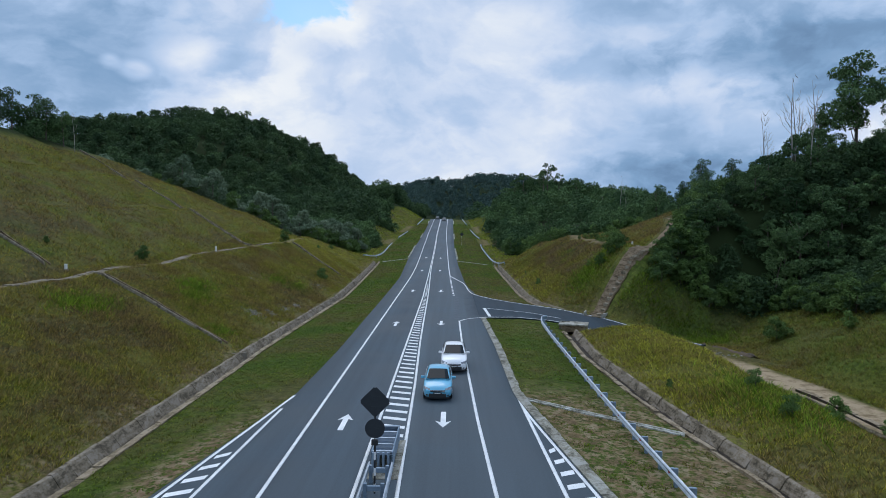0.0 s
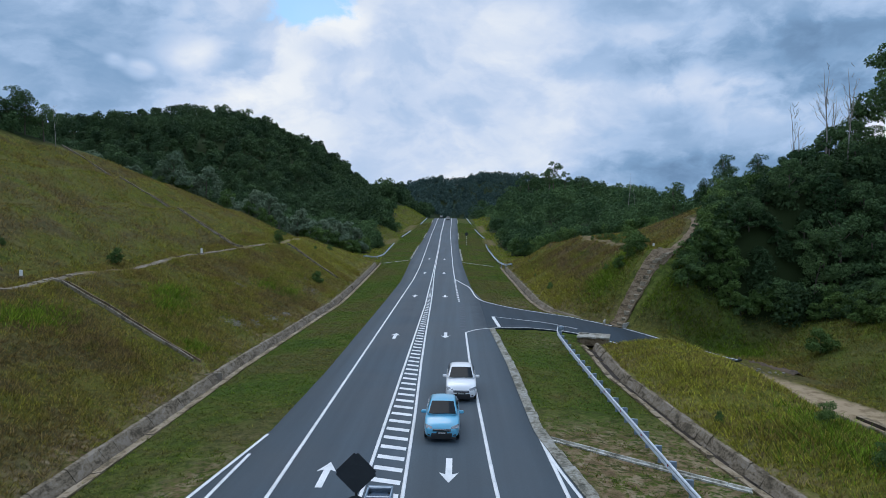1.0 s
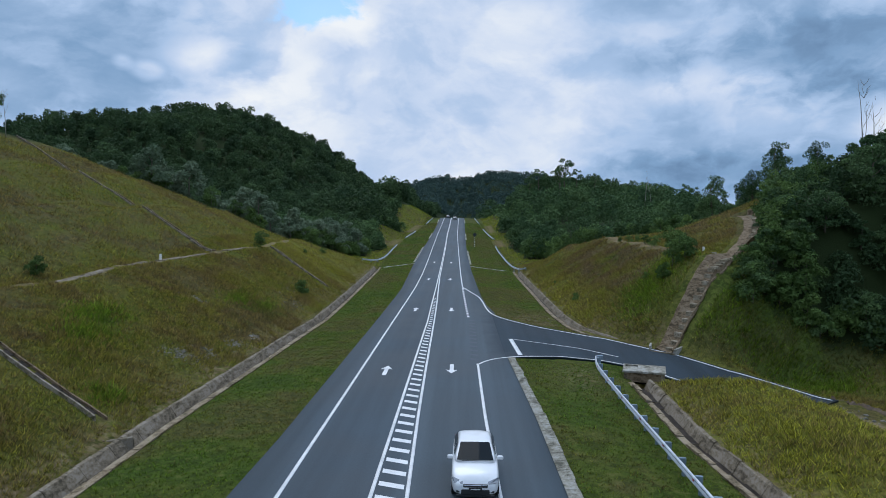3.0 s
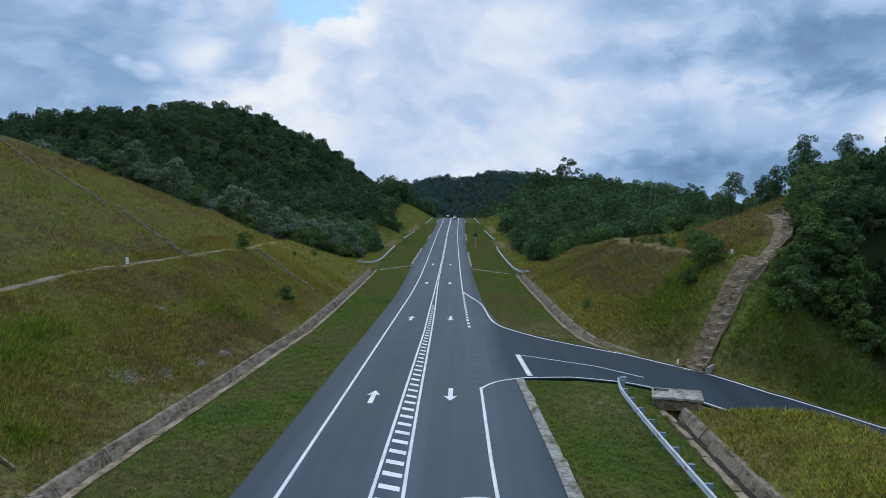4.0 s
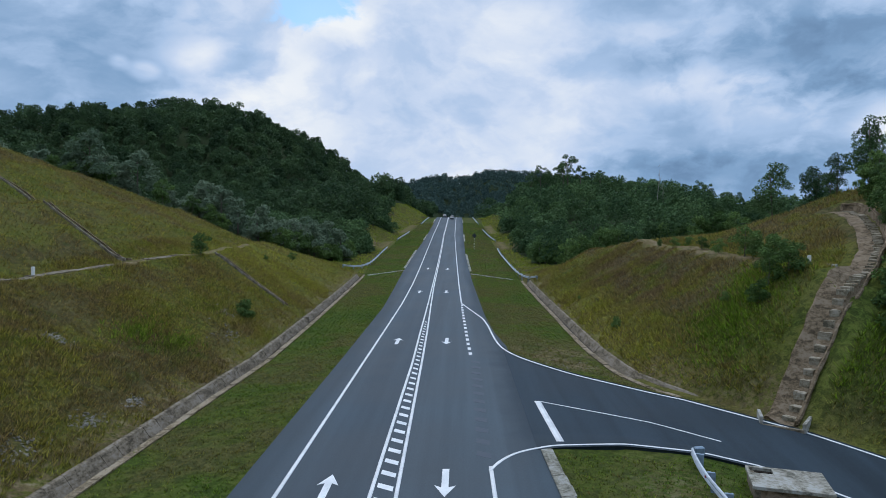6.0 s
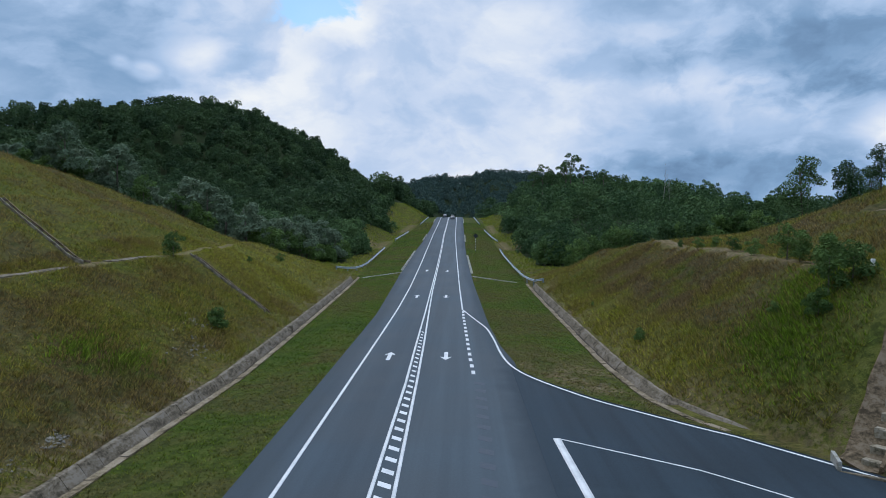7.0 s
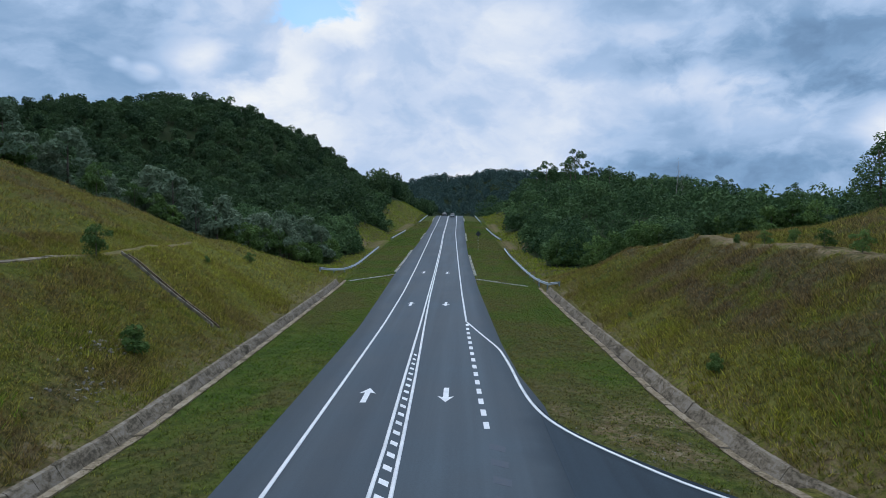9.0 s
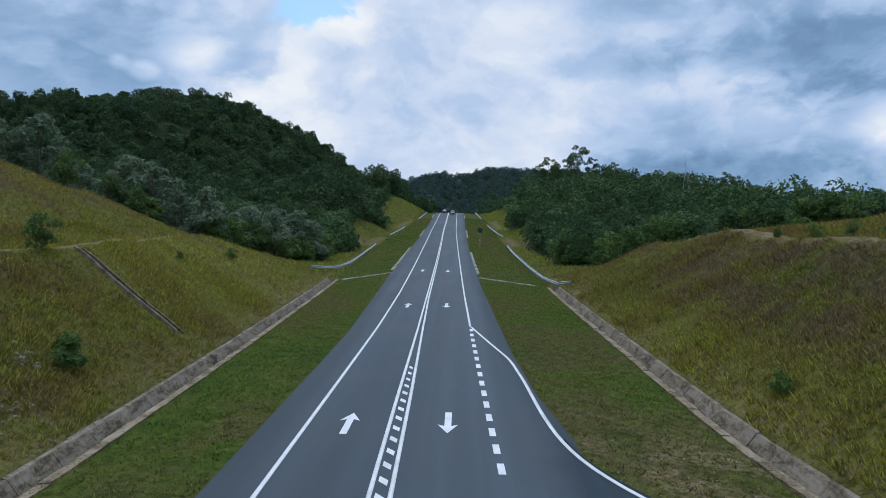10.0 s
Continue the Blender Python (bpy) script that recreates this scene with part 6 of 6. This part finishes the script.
rock_patch(-18.3, 67.9, (0.70, 0.9), 330, 1, 0.06, "pale grey broken rock showing through the grass slope")
rock_patch(-17.4, 70.2, (0.42, 0.8), 200, 2, 0.058, "pale grey broken rock low on the grass slope")
rock_patch(-16.9, 74.3, (0.30, 0.7), 140, 3, 0.058, "pale grey stones above the drain")
rock_patch(-22.5, 81.4, (0.5, 0.7), 130, 4, 0.075, "scattered grey stones on the grass slope")
rock_patch(-16.5, 78.0, (0.25, 0.5), 110, 8, 0.065, "pale chips of stone above the drain")
rock_patch(-17.4, 95.8, (0.5, 1.4), 130, 9, 0.07, "pale stony ground low on the grass slope")
rock_patch(-19.3, 100.0, (0.5, 1.5), 70, 5, 0.11, "scattered pale stones low on the slope")
rock_patch(7.6, 91.5, (1.3, 2.6), 220, 10, 0.035, "pale gravel scattered over the worn verge")
rock_patch(17.5, 66.0, (1.3, 0.8), 30, 6, 0.10, "pale gravel on top of the grass mound")
rock_patch(26.0, 66.5, (1.2, 1.0), 40, 7, 0.13, "heap of broken stones where the asphalt ends")

rng = np.random.default_rng(23)
for x, y, s in ((-18.2, 101.6, 0.95), (-26.2, 112.6, 0.95), (-31.8, 74.0, 0.75), (-36.0, 64.0, 0.4), (12.9, 99.7, 0.55), (33.0, 70.7, 1.3), (37.4, 66.0, 0.8), (17.8, 36.4, 0.7), (20.6, 37.4, 0.6), (18.4, 42.0, 0.5), (14.4, 45.0, 0.35), (22.6, 41.0, 0.6), (27.5, 44.0, 0.6),
                (20.9, 87.5, 0.9), (21.5, 91.4, 1.1), (22.6, 93.0, 1.2), (22.2, 96.0, 0.9), (23.0, 99.5, 0.9), (22.6, 104.0, 0.6), (22.5, 108.0, 0.5), (22.8, 112.5, 0.5), (22.7, 117.0, 0.45), (22.6, 122.0, 0.45), (20.0, 88.2, 0.8), (18.9, 87.0, 0.7), (18.2, 90.5, 0.5),
                (-23.7, 140.0, 0.5), (13.0, 118.0, 0.25), (-24.0, 128.0, 0.3)):
    plant(SHRUB, x, y, rng, s, 0.03, "shrubs on the slope")
for x, y in scatter(70, 20, 46, 50, 112, lambda x, y: 0 < (woods_right(x, y) > 0.5) and woods_right(x - 5.5, y) < 0.5, 1.3, rng):
    plant(SHRUB, x, y, rng, 1.25, 0.05)
for x, y in scatter(26, -62, -22, 146, 190, lambda x, y: woods_left(x, y) > 0.5 and woods_left(x + 5, y) < 0.5, 1.6, rng):
    plant(SHRUB, x, y, rng, 1.6, 0.05)
for x, y in scatter(26, 15, 40, 138, 190, lambda x, y: woods_right(x, y) > 0.5 and woods_right(x - 5, y) < 0.5, 1.6, rng):
    plant(SHRUB, x, y, rng, 1.8, 0.05)

# thicket along the cascade
for k in range(100):
    i = int(rng.integers(1, len(CASCADE) - 1))
    (ax, ay), (bx, by) = CASCADE[i], CASCADE[i + 1]
    t, off = rng.random(), 1.7 + 4.2 * rng.random()
    ln = math.hypot(bx - ax, by - ay)
    x, y = ax + (bx - ax) * t + (by - ay) / ln * off, ay + (by - ay) * t - (bx - ax) / ln * off
    room = min(math.hypot(x - px, y - py) for px, py in resample(CASCADE, 60))
    if y > 81.2 and room > (2.0 if k % 2 else 2.9):
        plant(SHRUB if k % 2 else CLOSE, x, y, rng, 1.25 if k % 2 else 0.30, 0.05)

# trees that stand out
BIG = [make_tree("tall_tree", 71, 17.5, 5.0, 5.0, 22, 6000, 0.27, LEAF, "tall spreading tree towering above the wood", slim=True)]
FULL = [make_tree("tree", 75, 8.5, 1.4, 2.3, 16, 3300, 0.16, LEAF, "full leafy tree standing on the crest of the cut", slim=True, plump=1.4)]
SOURCES += BIG + FULL
for x, y, s, turn in ((54.5, 96.0, 0.88, 20), (59.0, 94.0, 0.72, 140), (51.0, 99.0, 0.5, 260)):
    copy_thing(BIG[0], pose(x, y, ground_z(x, y) - 0.1, 0, 0, turn) @ Matrix.Diagonal((s, s, s, 1)))
for x, y, s in ((45.5, 95.0, 0.75), (47.5, 98.0, 0.85), (49.5, 101.5, 0.95), (43.5, 97.5, 0.6), (51.0, 105.0, 1.0), (46.0, 104.0, 0.85), (48.6, 95.5, 0.9), (50.4, 98.0, 0.95), (44.5, 101.0, 0.65), (47.0, 93.0, 0.7)):
    plant(DEAD, x, y, rng, s)
for x, y, s in ((37.4, 127.2, 0.90), (42.2, 127.0, 0.98), (44.0, 129.0, 0.9), (40.0, 131.0, 0.5), (37.6, 113.5, 0.55), (39.4, 111.0, 0.65), (41.5, 114.0, 0.75), (39.0, 117.5, 0.5), (43.5, 109.0, 0.7), (45.5, 113.0, 0.75)):
    plant(FULL, x, y, rng, s)
for x, y, top in ((40, 398, 38), (45, 404, 36), (54.5, 400, 41.5), (51, 396, 37), (61, 402, 38), (70, 396, 35), (36, 405, 34), (97, 330, 25), (103, 335, 24), (118, 340, 22), (130, 338, 23)):
    g = ground_z(x, y)
    s = max(0.5, (top - g) / 18.0)
    src = TALL[int(rng.integers(2))]
    copy_thing(src, Matrix.Translation((x, y, g)) @ Matrix.Rotation(rng.random() * 6, 4, "Z") @ Matrix.Diagonal((s * 0.95, s * 0.95, s, 1)))
for x, y, s in ((-62.8, 114.0, 0.6), (-64.8, 112.5, 0.7), (-67.2, 113.5, 0.8), (-70.0, 112.0, 0.75), (-68.0, 101.0, 0.6), (-73.0, 110.0, 0.9)):
    plant(FULL, x, y, rng, s)
plant(DEAD, -61.0, 114.0, rng, 0.5)
for x, y, s in ((72, 300, 1.2), (76, 306, 1.1), (66, 310, 1.0), (112, 330, 0.8)):
    plant(DEAD, x, y, rng, s)


# ---- grass ----
def tufts(name, spots, heights, blades, mat, label, wide=0.035, seed=0):
    """Tufts of narrow bent blades, one mass."""
    rg = np.random.default_rng(seed)
    n = len(spots)
    base = np.repeat(spots, blades, axis=0)
    h = np.repeat(heights, blades) * (0.6 + 0.6 * rg.random(n * blades))
    a = rg.random(n * blades) * 2 * math.pi
    out = h * (0.35 + 1.0 * rg.random(n * blades))
    root = base + np.column_stack([np.cos(a) * h * 0.25, np.sin(a) * h * 0.25, -0.03 + 0 * a])
    tip = root + np.column_stack([np.cos(a) * out, np.sin(a) * out, h])
    b = a + math.pi / 2 + 0.6 * rg.normal(size=n * blades)
    w = (wide * (0.6 + 0.8 * rg.random(n * blades)) + h * 0.040)[:, None]
    side = np.column_stack([np.cos(b), np.sin(b), 0 * b]) * w
    v = np.stack([root - side, root + side, tip], axis=1).reshape(-1, 3)
    me = mesh_of(name, v, np.arange(len(v)).reshape(-1, 3), mat)
    tagged(new(name, me), label, "grass", kind="stuff")


def slope_spots(n, x0, x1, y0, y1, ok, seed):
    rg = np.random.default_rng(seed)
    x, y = x0 + (x1 - x0) * rg.random(n), y0 + (y1 - y0) * rg.random(n)
    keep = ok(x, y)
    x, y = x[keep], y[keep]
    return np.column_stack([x, y, land(x, y)]), rg


def on_left_slope(x, y):
    bench = along(y, BENCH_Y, BENCH_X)
    on_path = (np.abs(x - bench + 0.9) < 0.75 + 0.3 * ripple(x, y, 1.5, 1.0)) & (y < 142)
    thin = 0.5 + 0.5 * ripple(x, y, 2.1, 3.0)
    stony = np.zeros(np.shape(x), dtype=bool)
    for sx, sy, rx, ry in ((-18.3, 67.9, 0.9, 1.1), (-17.4, 70.2, 0.55, 1.0), (-16.9, 74.3, 0.45, 0.9), (-22.5, 81.4, 0.7, 1.0), (-16.5, 78.0, 0.4, 0.7)):
        stony |= ((x - sx) / rx) ** 2 + ((y - sy) / ry) ** 2 < 0.7 + 1.1 * ripple(x, y, 0.45, 2.0)
    return ~stony & (x < left_drain(y) - 1.18 - 0.8 * thin ** 2) & (woods_left(x - 1.5, y) < 0.5) & ~on_path & ~near_drain(x, y)


def near_drain(x, y):
    hit = np.zeros(np.shape(x), dtype=bool)
    for (ax, ay), (bx, by), w in (((-16.9, 55.3), (-29.8, 60.6), 0.55), ((-33.2, 59.4), (-52.0, 64.0), 0.55), ((-17.3, 111.8), (-25.7, 115.8), 0.5), ((-29.0, 103.2), (-40.4, 110.0), 0.5), ((-42.2, 110.8), (-51.2, 114.6), 0.5), ((-53.0, 115.2), (-63.0, 119.6), 0.5)):
        dx, dy = bx - ax, by - ay
        t = np.clip(((x - ax) * dx + (y - ay) * dy) / (dx * dx + dy * dy), 0, 1)
        hit |= np.hypot(x - ax - t * dx, y - ay - t * dy) < w
    for (ax, ay), (bx, by) in zip(CASCADE, CASCADE[1:]):
        dx, dy = bx - ax, by - ay
        t = np.clip(((x - ax) * dx + (y - ay) * dy) / (dx * dx + dy * dy), 0, 1)
        hit |= np.hypot(x - ax - t * dx, y - ay - t * dy) < 1.7
    return hit


def on_right_slope(x, y):
    d, _ = side_near(x, y)
    thin = 0.5 + 0.5 * ripple(x, y, 2.1, 8.0)
    culvert = (np.abs(x - 12.6) < 1.9) & (np.abs(y - 68.9) < 1.6)
    road_room = np.where(y > 63, 4.6, 2.2)
    rb = along(y, (80, 95, 130, 140, 155), (21.5, 21.7, 21.9, 18.2, 17.5))
    bench_path = (np.abs(x - rb - 0.9) < 1.1 + 0.5 * ripple(x, y, 1.3, 2.0)) & (y > 92) & (y < 138)
    return ~bench_path & (x > right_drain(y) + 1.15 + 0.8 * thin ** 2) & (woods_right(x - 2.5, y) < 0.5) & (d > road_room) & ~near_drain(x, y) & ~culvert & ~((y > 70) & (y < 80) & (x < 16))


EDGE_X, EDGE_Y = np.array(sorted(FAR_EDGE)).T


def on_verge(x, y):
    left = (x > left_drain(y) + 0.2) & (x < left_pave(y) - 0.08)
    right = (x > right_pave(y) + 0.12) & (x < right_drain(y) - 0.2) & ~((y > 72.5) & (y < 101) & (y < np.interp(x, EDGE_X, EDGE_Y) + 0.15))
    bare = (((x > 0) & (y < 47)) | ((left_pave(y) - x < 2.2) & (x < 0) & (y < 44))) & (ripple(x, y, 0.9, 4.0) > -0.25)
    return (left | right) & ~bare


def grass_height(p, rg, low, more):
    return np.clip(low + more * rg.random(len(p)) + 0.10 * ripple(p[:, 0], p[:, 1], 4.0) + 0.05 * ripple(p[:, 0], p[:, 1], 1.1, 5.0), 0.08, 0.7)


p, rg = slope_spots(92000, -32, -15, 26, 132, on_left_slope, 11)
tufts("slope_grass", p, grass_height(p, rg, 0.12, 0.13), 4, BLADES_DRY, "dry yellow-green grass on the lower cut slope", 0.012, seed=11)
p, rg = slope_spots(92000, -70, -15, 26, 166, on_left_slope, 1)
tufts("slope_grass", p, grass_height(p, rg, 0.17, 0.18), 4, BLADES_DRY, "tall dry yellow-green grass covering the cut slope", 0.014, seed=1)
p, rg = slope_spots(36000, 10, 26, 82, 136, on_right_slope, 12)
tufts("slope_grass", p, grass_height(p, rg, 0.12, 0.13), 4, BLADES_DRY, "dry yellow-green grass on the lower cut slope", 0.012, seed=12)
p, rg = slope_spots(46000, 10, 38, 84, 160, on_right_slope, 2)
tufts("slope_grass", p, grass_height(p, rg, 0.18, 0.18), 4, BLADES_DRY, "tall dry yellow-green grass on the cut slope", 0.014, seed=2)
p, rg = slope_spots(84000, 11, 42, 22, 84, on_right_slope, 3)
tufts("mound_grass", p, grass_height(p, rg, 0.15, 0.15), 4, BLADES_DRY, "tall yellow-green grass on the mound by the drain", 0.014, seed=3)
p, rg = slope_spots(150000, -20, 16, 22, 150, on_verge, 4)
tufts("verge_grass", p, 0.06 + 0.08 * rg.random(len(p)) + 0.03 * ripple(p[:, 0], p[:, 1], 0.8), 3, BLADES_GREEN, "short mown green grass on the verges", 0.022, seed=4)
p, rg = slope_spots(60000, -20, 16, 150, 320, on_verge, 5)
tufts("verge_grass", p, 0.08 + 0.08 * rg.random(len(p)), 3, BLADES_GREEN, "short green grass on the far verges", 0.05, seed=5)
p, rg = slope_spots(70000, -42, 26, 158, 400, lambda x, y: ((x < left_drain(y)) | (x > right_drain(y))) & (woods_left(x, y) < 0.5) & (woods_right(x, y) < 0.5) & ~((np.minimum(left_drain(y) - x, 99) < 3.2) & (x < right_drain(y) + 3.2) & (((y > 214) & (y < 238)) | ((y > 271) & (y < 308)))), 6)
tufts("bank_grass", p, 0.2 + 0.25 * rg.random(len(p)), 3, BLADES_BANK, "green grass on the far banks below the woods", 0.03, seed=6)

LUSH = ((-23.0, 65.0, 1.0, 1.8), (-24.5, 69.0, 1.2, 2.0), (-18.8, 89.0, 0.8, 1.8), (-21.2, 88.8, 0.9, 2.0), (-18.2, 58.2, 0.9, 1.0), (-26.0, 52.0, 1.3, 2.4), (17.5, 87.5, 2.2, 3.2), (20.5, 90.5, 1.6, 2.6), (22.0, 81.5, 1.8, 1.6), (24.0, 79.2, 3.2, 1.2), (19.6, 79.4, 1.2, 0.8), (28.5, 77.0, 3.0, 1.6), (18.5, 40.0, 2.0, 4.0))
for k, (x, y, rx, ry) in enumerate(LUSH):
    rg = np.random.default_rng(90 + k)
    m = int(150 * rx * ry)
    px, py = x + rx * 0.7 * rg.normal(size=m), y + ry * 0.7 * rg.normal(size=m)
    keep = (on_left_slope(px, py) if x < 0 else on_right_slope(px, py))
    px, py = px[keep], py[keep]
    tufts("lush_grass", np.column_stack([px, py, land(px, py)]), 0.22 + 0.30 * rg.random(len(px)), 4, BLADES_LUSH, "patch of tall bright green grass on the slope", 0.014, seed=k)

for ob in SOURCES:
    drop_source(ob)
